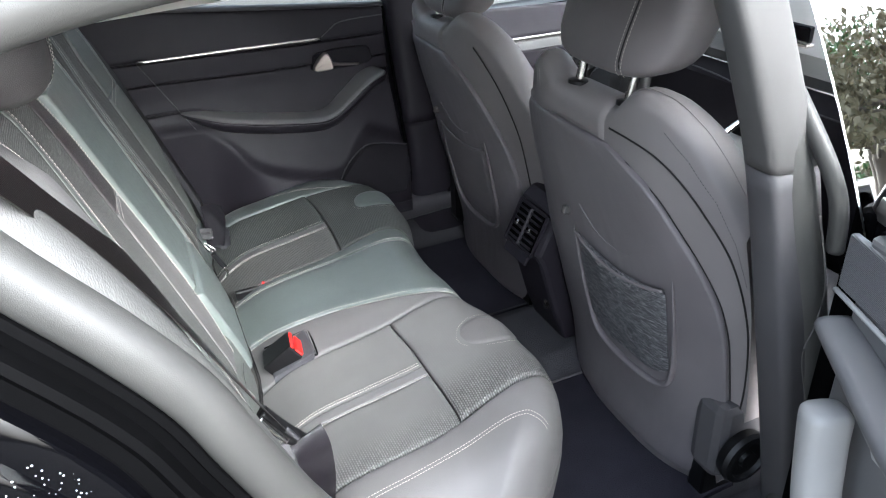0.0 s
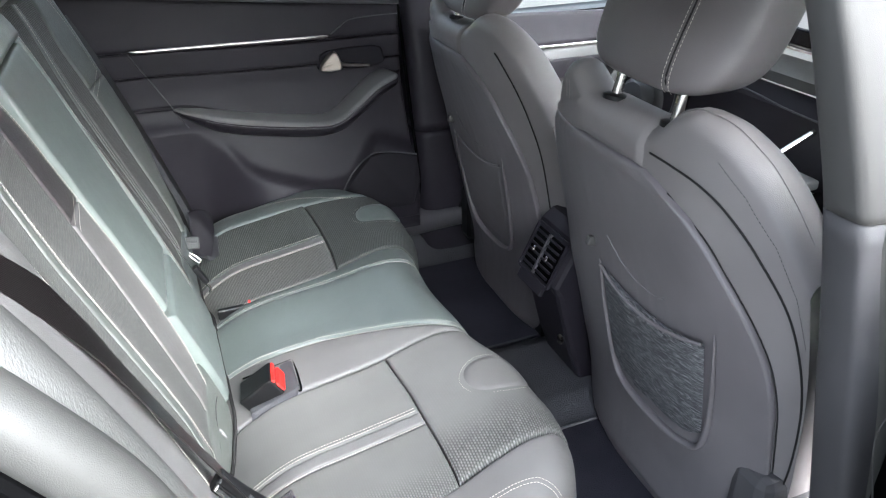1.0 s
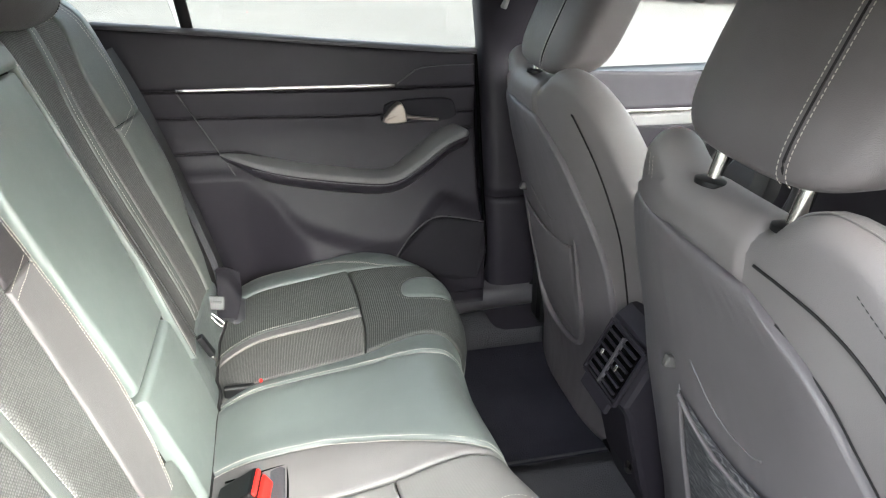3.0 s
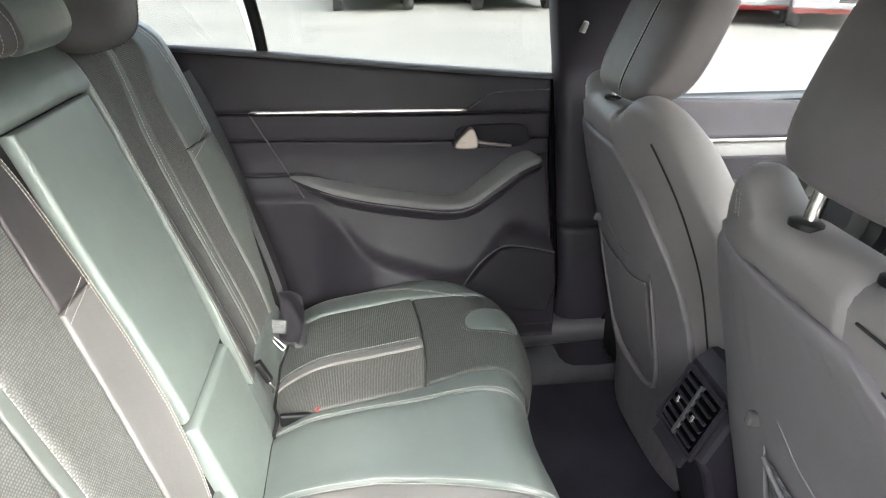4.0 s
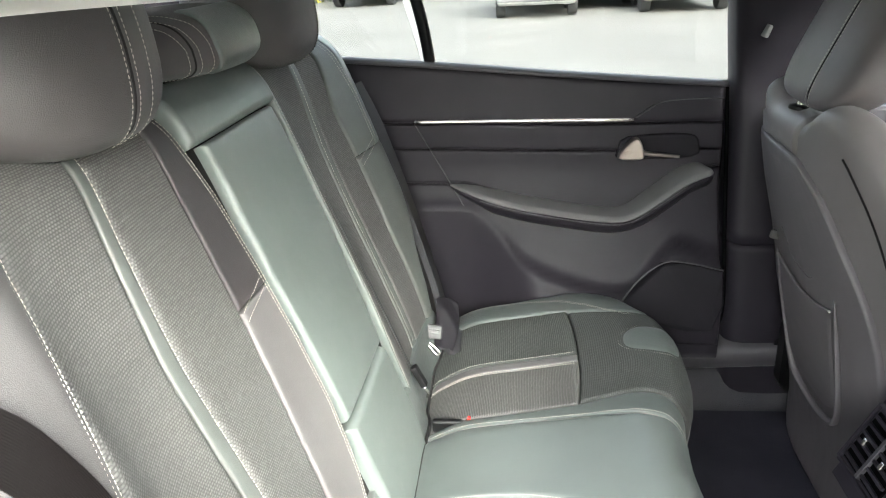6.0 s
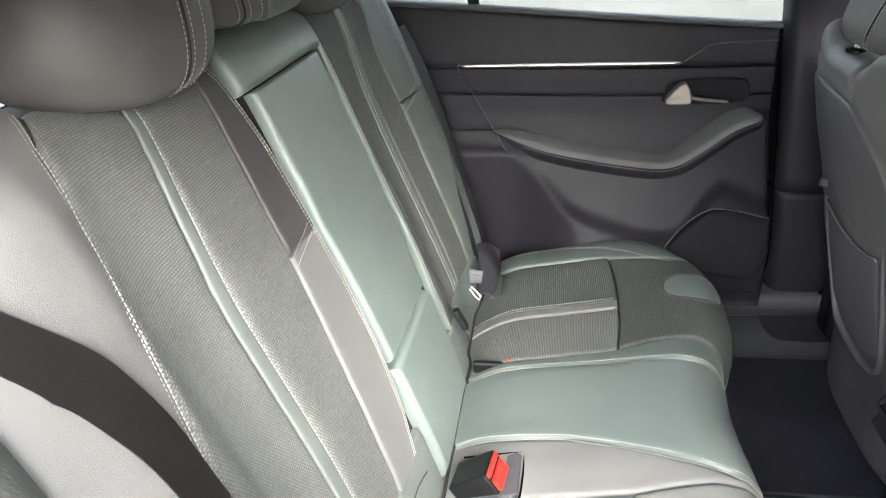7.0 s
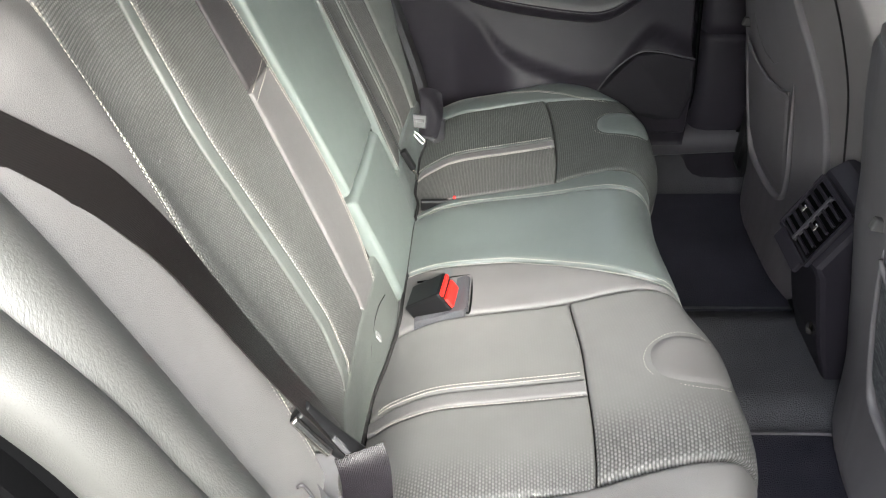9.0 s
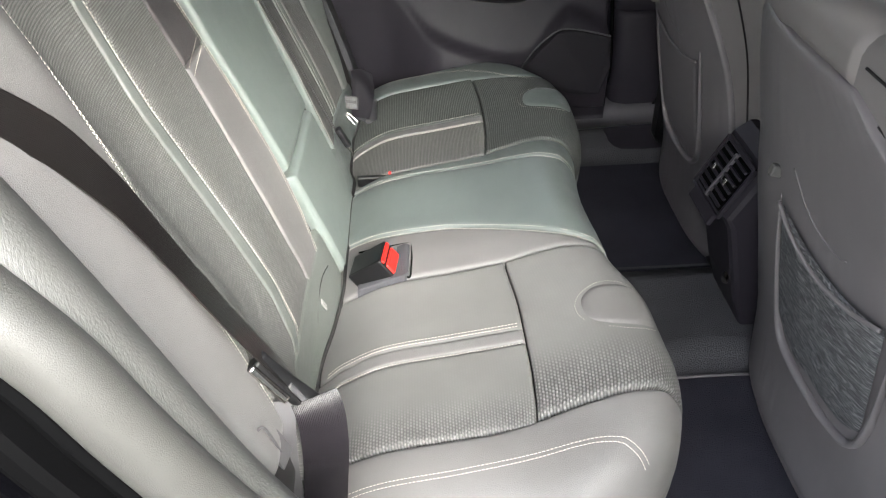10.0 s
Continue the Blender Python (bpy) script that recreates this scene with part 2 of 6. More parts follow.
def panel(name, S, u0, u1, va, vb, mat, parent, puff=0.006, edge=0.016, sink=0.012, step=0.011, lift=0.0, flip=1, label="", wrinkle=0.0008, gap=0.0008):
    """A padded panel over part of the surface S: u from u0 to u1, v between two borders, which may be functions of u."""
    ga = va if callable(va) else (lambda u: np.full_like(u, va))
    gb = vb if callable(vb) else (lambda u: np.full_like(u, vb))
    fa, fb = (lambda u: ga(u) + gap), (lambda u: gb(u) - gap)
    u0, u1, edge = u0 + gap, u1 - gap, edge * 0.55
    um = np.linspace(u0, u1, 5)
    nu = max(5, int((u1 - u0) / step) + 1)
    nv = max(5, int(np.max(np.abs(fb(um) - fa(um))) / step) + 1)

    def rows(lo, hi, n):
        inner = np.linspace(0, 1, n)
        w = min(0.2, edge / max(hi - lo, 1e-4))
        extra = np.array([0, w * 0.08, w * 0.25, w * 0.55, w])
        return np.unique(np.round(np.concatenate([inner, extra, 1 - extra]), 5))
    su, sv = rows(u0, u1, nu), rows(0, float(np.max(np.abs(fb(um) - fa(um)))), nv)
    su = np.concatenate([[0], su, [1]])
    sv = np.concatenate([[0], sv, [1]])
    SU, SV = np.meshgrid(su, sv, indexing="ij")
    U = u0 + (u1 - u0) * SU
    A, B = fa(U), fb(U)
    V = A + (B - A) * SV
    du = np.minimum(SU, 1 - SU) * (u1 - u0)
    dv = np.minimum(SV, 1 - SV) * np.abs(B - A)

    def rise(d):
        k = np.clip(d / edge, 0, 1)
        return np.sqrt(np.clip(1 - (1 - k) ** 2, 0, 1))
    H = lift + puff * rise(du) * rise(dv)
    H[0, :] = H[-1, :] = H[:, 0] = H[:, -1] = -sink
    if wrinkle:
        W = np.array([[noise.noise((p * 14, q * 14, 3.1)) + 0.5 * noise.noise((p * 40, q * 40, 7.7)) for p, q in zip(r, c)] for r, c in zip(U, V)])
        inner = (du > 1e-6) & (dv > 1e-6)
        H = H + wrinkle * W * inner
    N = normals(S, U, V, flip)
    P = np.stack(S(U, V), -1) + N * H[..., None]
    faces = grid_faces(*U.shape)
    if flip < 0:
        faces = [f[::-1] for f in faces]
    return mesh(name, P.reshape(-1, 3), faces, mat, parent, np.stack([U, V], -1).reshape(-1, 2), True, label)


def stitches(name, S, lines, parent, lift=0.006, flip=1, pitch=0.0042, long=0.003, wide=0.0007, mat=None):
    """Rows of thread dashes lying on the surface S along lines of (u, v)."""
    verts, faces = [], []
    for line in lines:
        line = np.asarray(line, float)
        fine = []
        for a, b in zip(line[:-1], line[1:]):
            fine += [a + (b - a) * k / 24 for k in range(24)]
        fine = np.array(fine + [line[-1]])
        N = normals(S, fine[:, 0], fine[:, 1], flip)
        P = np.stack(S(fine[:, 0], fine[:, 1]), -1) + N * lift
        seg = np.linalg.norm(np.diff(P, axis=0), axis=1)
        at = np.concatenate([[0], np.cumsum(seg)])
        for s in np.arange(0, at[-1] - long, pitch):
            c0 = np.array([np.interp(s, at, P[:, k]) for k in range(3)])
            c1 = np.array([np.interp(s + long, at, P[:, k]) for k in range(3)])
            n = np.array([np.interp(s, at, N[:, k]) for k in range(3)])
            t = (c1 - c0) / (np.linalg.norm(c1 - c0) + 1e-9)
            side = np.cross(n, t) * wide / 2
            k = len(verts)
            low = -n * 0.0004
            mid = n * 0.0003
            verts += [c0 + side + low, c0 - side + low, c1 - side + low, c1 + side + low,
                      c0 * 0.7 + c1 * 0.3 + mid + side * 0.6, c0 * 0.7 + c1 * 0.3 + mid - side * 0.6,
                      c0 * 0.3 + c1 * 0.7 + mid - side * 0.6, c0 * 0.3 + c1 * 0.7 + mid + side * 0.6]
            faces += [(k, k + 4, k + 5, k + 1), (k + 1, k + 5, k + 6, k + 2), (k + 2, k + 6, k + 7, k + 3), (k + 3, k + 7, k + 4, k), (k + 4, k + 7, k + 6, k + 5)]
    ob = mesh(name, verts, faces, mat or THREAD, parent, smooth=False)
    ob["kind"] = "stuff"
    return ob


def smooth_path(pts, n=8, closed=False):
    """Catmull-Rom through the points."""
    p = [np.asarray(q, float) for q in pts]
    out = []
    m = len(p)
    for i in range(m if closed else m - 1):
        a, b, c, d = (p[(i - 1) % m], p[i], p[(i + 1) % m], p[(i + 2) % m]) if closed else (p[max(i - 1, 0)], p[i], p[i + 1], p[min(i + 2, m - 1)])
        for k in range(n):
            t = k / n
            out.append(0.5 * ((2 * b) + (c - a) * t + (2 * a - 5 * b + 4 * c - d) * t * t + (3 * b - a - 3 * c + d) * t**3))
    if not closed:
        out.append(p[-1])
    return np.array(out)


def sweep(name, pts, section, mat, parent=None, n=8, closed=False, up=(0, 0, 1), label="", scale=None, raw=False):
    """Sweeps a closed 2D section (side, up) along a smooth path; scale gives a size along it."""
    P = np.asarray(pts, float) if raw else smooth_path(pts, n, closed)
    T = np.gradient(P, axis=0)
    if closed:
        T = np.roll(P, -1, 0) - np.roll(P, 1, 0)
    T /= np.linalg.norm(T, axis=1, keepdims=True) + 1e-9
    upv = np.asarray(up, float)
    side = np.cross(T, upv)
    side /= np.linalg.norm(side, axis=1, keepdims=True) + 1e-9
    top = np.cross(side, T)
    sec = np.asarray(section, float)
    m, k = len(P), len(sec)
    verts, uvs = [], []
    run = np.concatenate([[0], np.cumsum(np.linalg.norm(np.diff(P, axis=0), axis=1))])
    for i in range(m):
        f = 1.0 if scale is None else scale(i / (m - 1))
        for j in range(k):
            verts.append(P[i] + (side[i] * sec[j, 0] + top[i] * sec[j, 1]) * f)
            uvs.append((run[i], sec[j, 0]))
    faces = []
    for i in range(m if closed else m - 1):
        for j in range(k):
            a, b = i * k + j, i * k + (j + 1) % k
            c, d = ((i + 1) % m) * k + (j + 1) % k, ((i + 1) % m) * k + j
            faces.append((a, b, c, d))
    if not closed:
        faces += [tuple(range(k))[::-1], tuple((m - 1) * k + j for j in range(k))]
    return mesh(name, verts, faces, mat, parent, uvs, True, label)


def ring(rx, ry=None, n=12, power=2.0):
    ry = rx if ry is None else ry
    out = []
    for i in range(n):
        a = 2 * math.pi * i / n
        c, s = math.cos(a), math.sin(a)
        out.append((rx * math.copysign(abs(c) ** (2 / power), c), ry * math.copysign(abs(s) ** (2 / power), s)))
    return out


def tube(name, pts, r, mat, parent=None, n=8, sides=10, label="", up=(0, 0, 1)):
    return sweep(name, pts, ring(r, n=sides), mat, parent, n, label=label, up=up)


def pillow(name, size, power, mat, parent, deform, nu=40, nv=28, label=""):
    """A padded block: a superellipsoid of half sizes, passed through deform(x, y, z)."""
    verts, uvs = [], []
    pe, pa = power
    f = lambda c, p: math.copysign(abs(c) ** (2 / p), c)
    for i in range(nv + 1):
        th = -math.pi / 2 + math.pi * i / nv
        for j in range(nu):
            ph = 2 * math.pi * j / nu
            x = size[0] * f(math.cos(th), pe) * f(math.cos(ph), pa)
            y = size[1] * f(math.cos(th), pe) * f(math.sin(ph), pa)
            z = size[2] * f(math.sin(th), pe)
            verts.append(deform(x, y, z))
            uvs.append((y, z))
    faces = []
    for i in range(nv):
        for j in range(nu):
            a, b = i * nu + j, i * nu + (j + 1) % nu
            faces.append((a, b, b + nu, a + nu))
    ob = mesh(name, verts, faces, mat, parent, uvs, True, label)
    bm = bmesh.new()
    bm.from_mesh(ob.data)
    bmesh.ops.remove_doubles(bm, verts=bm.verts, dist=1e-5)
    bm.to_mesh(ob.data)
    bm.free()
    return ob


def block(name, lo, hi, mat, parent=None, bevel=0.004, m=None, label="", segments=2):
    bm = bmesh.new()
    bmesh.ops.create_cube(bm, size=1)
    size = Vector(hi) - Vector(lo)
    mid = (Vector(hi) + Vector(lo)) / 2
    bmesh.ops.transform(bm, matrix=Matrix.Translation(mid) @ Matrix.Diagonal((*size, 1)), verts=bm.verts)
    if bevel:
        bmesh.ops.bevel(bm, geom=list(bm.edges), offset=min(bevel, min(size) * 0.45), segments=segments, affect="EDGES", profile=0.5)
    if m is not None:
        bmesh.ops.transform(bm, matrix=m, verts=bm.verts)
    return part(name, bm, mat, parent, label, smooth=False)


def plate(name, outline, place, depth, mat, parent=None, bevel=0.004, rounded=0, label=""):
    """A plate with a 2D outline; place(a, b, d) puts a point of it, d deep into it."""
    pts = outline
    if rounded:
        pts = [tuple(q) for q in smooth_path(outline, rounded, True)]
    bm = bmesh.new()
    n = len(pts)
    c = np.mean(np.array(pts), axis=0)

    def loop(d, grow):
        vs = []
        for i, p in enumerate(pts):
            a, b = np.array(pts[i - 1]), np.array(pts[(i + 1) % n])
            t = b - a
            nn = np.array([t[1], -t[0]]) / (np.linalg.norm(t) + 1e-9)
            if np.dot(nn, np.array(p) - c) < 0:
                nn = -nn
            q = np.array(p) - nn * grow
            vs.append(bm.verts.new(place(q[0], q[1], d)))
        return vs
    loops = [loop(0, bevel), loop(bevel * 0.3, bevel * 0.3), loop(bevel, 0), loop(depth, 0)]
    bm.faces.new(loops[0])
    bm.faces.new(loops[-1][::-1])
    for A, B in zip(loops[:-1], loops[1:]):
        for i in range(n):
            bm.faces.new((A[i], A[(i + 1) % n], B[(i + 1) % n], B[i]))
    return part(name, bm, mat, parent, label, smooth=False)


def lathe(name, profile, centre, axis, mat, parent=None, sides=28, label=""):
    """Turns a profile of (radius, along) round an axis."""
    ax = Vector(axis).normalized()
    q = ax.to_track_quat("Z", "Y").to_matrix()
    verts, faces = [], []
    for r, h in profile:
        for j in range(sides):
            a = 2 * math.pi * j / sides
            verts.append(Vector(centre) + q @ Vector((r * math.cos(a), r * math.sin(a), h)))
    for i in range(len(profile) - 1):
        for j in range(sides):
            a, b = i * sides + j, i * sides + (j + 1) % sides
            faces.append((a, b, b + sides, a + sides))
    faces.append(tuple(range(sides))[::-1])
    faces.append(tuple((len(profile) - 1) * sides + j for j in range(sides)))
    return sharp(mesh(name, verts, faces, mat, parent, label=label))


# ---- rear seat ----
cush_x = curve([-0.04, 0, 0.03, 0.1, 0.2, 0.3, 0.38, 0.43, 0.47, 0.51, 0.55, 0.61, 0.70, 0.78], [-0.035, 0.003, 0.03, 0.1, 0.2, 0.3, 0.38, 0.43, 0.465, 0.492, 0.507, 0.512, 0.495, 0.47])
cush_z = curve([-0.04, 0, 0.03, 0.1, 0.2, 0.3, 0.38, 0.43, 0.47, 0.51, 0.55, 0.61, 0.70, 0.78], [0.5, 0.528, 0.553, 0.588, 0.605, 0.622, 0.642, 0.65, 0.645, 0.622, 0.588, 0.53, 0.44, 0.36])
cush_front = curve([-0.66, -0.62, -0.57, -0.52, -0.45, -0.38, -0.28, -0.16, 0.02, 0.14, 0.28, 0.38, 0.45, 0.52, 0.57, 0.62, 0.66],
                   [0.3, 0.37, 0.43, 0.468, 0.495, 0.505, 0.502, 0.465, 0.45, 0.462, 0.502, 0.505, 0.49, 0.45, 0.41, 0.34, 0.26])
cush_lift = curve([0, 0.1, 0.16, 0.22, 0.33, 0.42, 0.49, 0.53, 0.58, 0.62, 0.66], [0.002, 0.004, -0.002, -0.006, -0.008, -0.002, 0.006, 0.008, 0.0, -0.03, -0.09])


def cushion(u, v):
    k = np.clip((u - 0.12) / 0.36, 0, 1)
    k = k * k * (3 - 2 * k)
    x = cush_x(u) * (1 + (cush_front(v) / 0.512 - 1) * k)
    flat = 0.024 * np.clip((v - 0.38) / 0.14, 0, 1) * np.exp(-((u - 0.44) / 0.1) ** 2)
    return x, v + 0 * u, cush_z(u) - flat + cush_lift(np.abs(v)) * np.clip(1 - (u - 0.5) / 0.2, 0.2, 1)


def solid(name, S, u0, u1, v0, v1, nu, nv, mat, parent, inward, lift=-0.007, flip=1, label=""):
    """The stuffing below the covers: the surface S, closed by its shape moved inward."""
    U, V = np.meshgrid(np.linspace(u0, u1, nu), np.linspace(v0, v1, nv), indexing="ij")
    P = np.stack(S(U, V), -1) + normals(S, U, V, flip)[..., None, :].reshape(*U.shape, 3) * lift
    Q = P + np.asarray(inward, float)
    verts = np.concatenate([P.reshape(-1, 3), Q.reshape(-1, 3)])
    n = nu * nv
    faces = grid_faces(nu, nv) + [f[::-1] for f in grid_faces(nu, nv, n)]
    rim = [i * nv for i in range(nu)] + [(nu - 1) * nv + j for j in range(1, nv)] + [i * nv + nv - 1 for i in range(nu - 2, -1, -1)] + [j for j in range(nv - 2, 0, -1)]
    faces += [(a, b, b + n, a + n) for a, b in zip(rim, rim[1:] + rim[:1])]
    return mesh(name, verts, faces, mat, parent, label=label)


bench = thing("rear_seat_cushion", "grey leather and woven rear bench cushion with light stitching", "car seat")
solid("cushion_body", cushion, -0.03, 0.775, -0.655, 0.655, 60, 80, SEAM, bench, (-0.03, 0, -0.06), -0.009)
mid_near = curve([-0.02, 0.03, 0.1, 0.2, 0.3, 0.376, 0.426, 0.47, 0.6], [-0.025, -0.03, -0.046, -0.055, -0.085, -0.119, -0.14, -0.15, -0.15])
mid_far = curve([-0.02, 0.03, 0.1, 0.2, 0.3, 0.393, 0.45, 0.6], [0.146, 0.142, 0.136, 0.132, 0.122, 0.103, 0.095, 0.095])
part_lbl = "smooth leather centre pad, its grey tinted green for window light"
panel("centre_pad", cushion, -0.02, 0.60, mid_near, mid_far, LEATHER_MID, bench, 0.008, 0.02, label=part_lbl)
for s in (-1, 1):
    mid = mid_near if s < 0 else mid_far

    def span(a, b, s=s):
        fa = a if callable(a) else (lambda u, a=a: 0 * u + a)
        fb = b if callable(b) else (lambda u, b=b: 0 * u + b)
        return ((lambda u: -fb(u)), (lambda u: -fa(u))) if s < 0 else (fa, fb)
    # Near covers stay grey; far ones carry the green window light
    if s < 0:
        panel("inner_panel", cushion, -0.02, 0.60, lambda u: 0 * u - 0.167, lambda u: mid_near(u) - 0.002, LEATHER, bench, 0.006)
    else:
        panel("inner_panel", cushion, -0.02, 0.60, lambda u: mid_far(u) + 0.002, lambda u: 0 * u + 0.167, LEATHER_MID, bench, 0.006)
    # Near and far inserts: lit and unlit copies of the same fabric
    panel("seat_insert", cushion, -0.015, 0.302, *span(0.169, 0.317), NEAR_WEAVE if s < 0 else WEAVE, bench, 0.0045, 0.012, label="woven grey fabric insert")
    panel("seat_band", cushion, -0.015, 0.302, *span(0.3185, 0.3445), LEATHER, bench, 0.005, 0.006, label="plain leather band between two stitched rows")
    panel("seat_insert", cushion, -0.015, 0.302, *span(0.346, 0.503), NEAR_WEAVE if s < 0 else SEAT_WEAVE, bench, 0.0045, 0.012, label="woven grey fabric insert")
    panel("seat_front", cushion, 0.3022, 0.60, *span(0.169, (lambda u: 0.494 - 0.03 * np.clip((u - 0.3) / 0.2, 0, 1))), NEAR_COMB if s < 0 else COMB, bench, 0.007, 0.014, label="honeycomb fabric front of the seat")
    panel("seat_bolster", cushion, -0.015, 0.60, *span((lambda u: 0.505 - 0.037 * np.clip((u - 0.25) / 0.25, 0, 1)), 0.652), LEATHER if s < 0 else LEATHER_MID, bench, 0.006, 0.016)
    panel("seat_fascia", cushion, 0.602, 0.77, *((-0.652, -0.152) if s < 0 else (0.097, 0.652)), LEATHER, bench, 0.005, 0.012)
    # leather tongue on the front edge
    ca, cu = (0.308 if s < 0 else 0.352), 0.452
    verts, uvs, faces = [], [], []
    rings, sides = 7, 40
    for i in range(rings + 1):
        r = i / rings
        for j in range(sides):
            a = 2 * math.pi * j / sides
            uu = cu + 0.066 * r * math.copysign(abs(math.cos(a)) ** 0.8, math.cos(a))
            vv = s * (ca + 0.047 * r * math.copysign(abs(math.sin(a)) ** 0.8, math.sin(a)))
            n = normals(cushion, np.array([uu]), np.array([vv]))[0]
            h = 0.0105 * math.sqrt(max(0, 1 - max(0, r - 0.72) ** 2 / 0.29**2)) if i < rings else 0.002
            verts.append(np.array([float(q) for q in (c[0] for c in cushion(np.array([uu]), np.array([vv])))]) + n * h)
            uvs.append((uu, vv))
    for i in range(rings):
        for j in range(sides):
            faces.append((i * sides + j, i * sides + (j + 1) % sides, (i + 1) * sides + (j + 1) % sides, (i + 1) * sides + j))
    mesh("leather_tongue", verts, faces, LEATHER if s < 0 else LEATHER_MID, bench, uvs, label="smooth leather tongue with a stitched outline")
    arc = [(cu + 0.07 * math.cos(a), s * (ca + 0.051 * math.sin(a))) for a in np.linspace(0.25 * math.pi, 1.75 * math.pi, 16)]
    rows = [arc]
    for a0 in (0.314, 0.3495):
        rows.append([(0.005, s * a0), (0.15, s * a0), (0.298, s * a0)])
    rows.append([(0.005, s * 0.308), (0.15, s * 0.308), (0.298, s * 0.308)])
    hem = [(0.02, 0.552), (0.18, 0.55), (0.3, 0.547), (0.39, 0.546), (0.44, 0.55), (0.5, 0.57)] if s < 0 else [(0.03, 0.575), (0.19, 0.57), (0.3, 0.54), (0.36, 0.51), (0.42, 0.462), (0.5, 0.44)]
    for off in (0, 0.006):
        rows.append([(u, s * (a + off)) for u, a in hem])
    rows.append([(u, float(mid(np.array(u))) + s * 0.006) for u in (0.02, 0.1, 0.2, 0.3, 0.38, 0.43, 0.47, 0.55)])
    rows.append([(u, float(mid(np.array(u))) - s * 0.006) for u in (0.02, 0.1, 0.2, 0.3, 0.38, 0.43, 0.47, 0.55)])
    stitches("stitching", cushion, rows, bench, 0.0068, 1, 0.005, 0.0036, 0.001)

# backrest: u is height up to the shoulder, then rolls over to the rear
back_z = curve([0.45, 0.6, 1.0, 1.16, 1.2, 1.24, 1.28, 1.36], [0.45, 0.6, 1.0, 1.155, 1.19, 1.212, 1.222, 1.215])
back_x = curve([0.45, 0.6, 1.0, 1.16, 1.2, 1.24, 1.28, 1.36], [0.03, -0.005, -0.143, -0.2, -0.218, -0.243, -0.278, -0.353])
back_off = curve([-0.67, -0.648, -0.62, -0.56, -0.5, -0.44, -0.38, -0.30, -0.22, -0.155, -0.10, 0.0, 0.15, 0.2, 0.28, 0.36, 0.43, 0.5, 0.56, 0.6, 0.64, 0.67],
                 [-0.05, 0.03, 0.048, 0.046, 0.037, 0.012, 0.0, -0.002, -0.006, -0.006, -0.003, 0.0, 0.002, 0.006, -0.004, 0.002, 0.01, 0.024, 0.034, 0.026, -0.005, -0.05])


tuck = curve([-0.67, -0.5, -0.35, -0.28, -0.2, -0.126, 0.2, 0.27, 0.4, 0.46, 0.67], [0.036, 0.036, 0.038, 0.034, 0.013, 0, 0, 0.013, 0.015, 0, 0])


def backrest(u, v):
    fade = np.clip((u - 0.5) / 0.2, 0, 1) * np.clip((1.32 - u) / 0.14, 0.15, 1)
    return back_x(u) + back_off(v) * fade - tuck(v) * np.clip(1.3 - (u - 0.5) / 0.13, 0, 1), v + 0 * u, back_z(u)


rest = thing("rear_bench", "grey leather and woven fabric rear seat backrest with headrests", "car seat")
solid("backrest_body", backrest, 0.46, 1.35, -0.665, 0.665, 60, 80, SEAM, rest, (-0.08, 0, -0.03), -0.009, -1)
NB = dict(flip=-1)
panel("armrest_panel", backrest, 0.752, 1.157, curve([0.7, 0.75, 0.9, 1.02, 1.16], [-0.075, -0.073, -0.069, -0.067, -0.062]), curve([0.7, 0.75, 0.95, 1.16], [0.15, 0.152, 0.178, 0.182]), LEATHER_MID_LIT, rest, 0.009, 0.01, label="folded-up leather centre armrest, lightened and tinted green for window light", **NB)
panel("armrest_cap", backrest, 1.158, 1.345, -0.092, 0.2, LEATHER_MID_LIT, rest, 0.014, 0.016, label="leather pad above the folded armrest", **NB)
panel("lower_lobe", backrest, 0.5, 0.748, -0.085, 0.15, LEATHER_MID_LIT, rest, 0.014, 0.016, label="leather pad below the folded armrest", **NB)
panel("seat_skirt", backrest, 0.5, 0.648, -0.5, -0.0855, BAND, rest, 0.006, 0.03, label="leather skirt over the seat joint", **NB)
panel("seat_skirt", backrest, 0.5, 0.648, 0.1505, 0.52, LEATHER_MID, rest, 0.008, 0.02, label="leather skirt over the seat joint", **NB)
near_seam = curve([0.6, 0.64, 0.69, 0.77, 0.88, 0.98, 1.07, 1.14, 1.2, 1.3], [-0.155, -0.13, -0.107, -0.087, -0.078, -0.08, -0.087, -0.097, -0.11, -0.15])
far_seam = curve([0.6, 0.7, 0.8, 1.03, 1.2, 1.3], [0.18, 0.176, 0.186, 0.194, 0.2, 0.24])
NEAR_OUT = curve([0.6, 0.7, 0.77, 0.87, 1.02, 1.1, 1.16, 1.21, 1.25, 1.3], [0.575, 0.565, 0.55, 0.527, 0.49, 0.468, 0.447, 0.422, 0.388, 0.36])
FAR_OUT = curve([0.6, 0.86, 0.98, 1.08, 1.19, 1.3], [0.435, 0.44, 0.447, 0.44, 0.468, 0.46])
NEAR_BAND = (curve([0.6, 0.68, 0.74, 0.85, 0.98, 1.1, 1.2, 1.3], [0.35, 0.333, 0.316, 0.314, 0.315, 0.302, 0.278, 0.262]), curve([0.6, 0.68, 0.74, 0.87, 0.98, 1.06, 1.13, 1.2, 1.3], [0.382, 0.362, 0.344, 0.34, 0.34, 0.33, 0.316, 0.296, 0.28]))
FAR_BAND = (curve([0.6, 0.7, 0.9, 1.05, 1.19, 1.3], [0.314, 0.314, 0.314, 0.322, 0.358, 0.372]), curve([0.6, 0.7, 0.9, 1.05, 1.19, 1.3], [0.345, 0.345, 0.345, 0.352, 0.388, 0.4]))
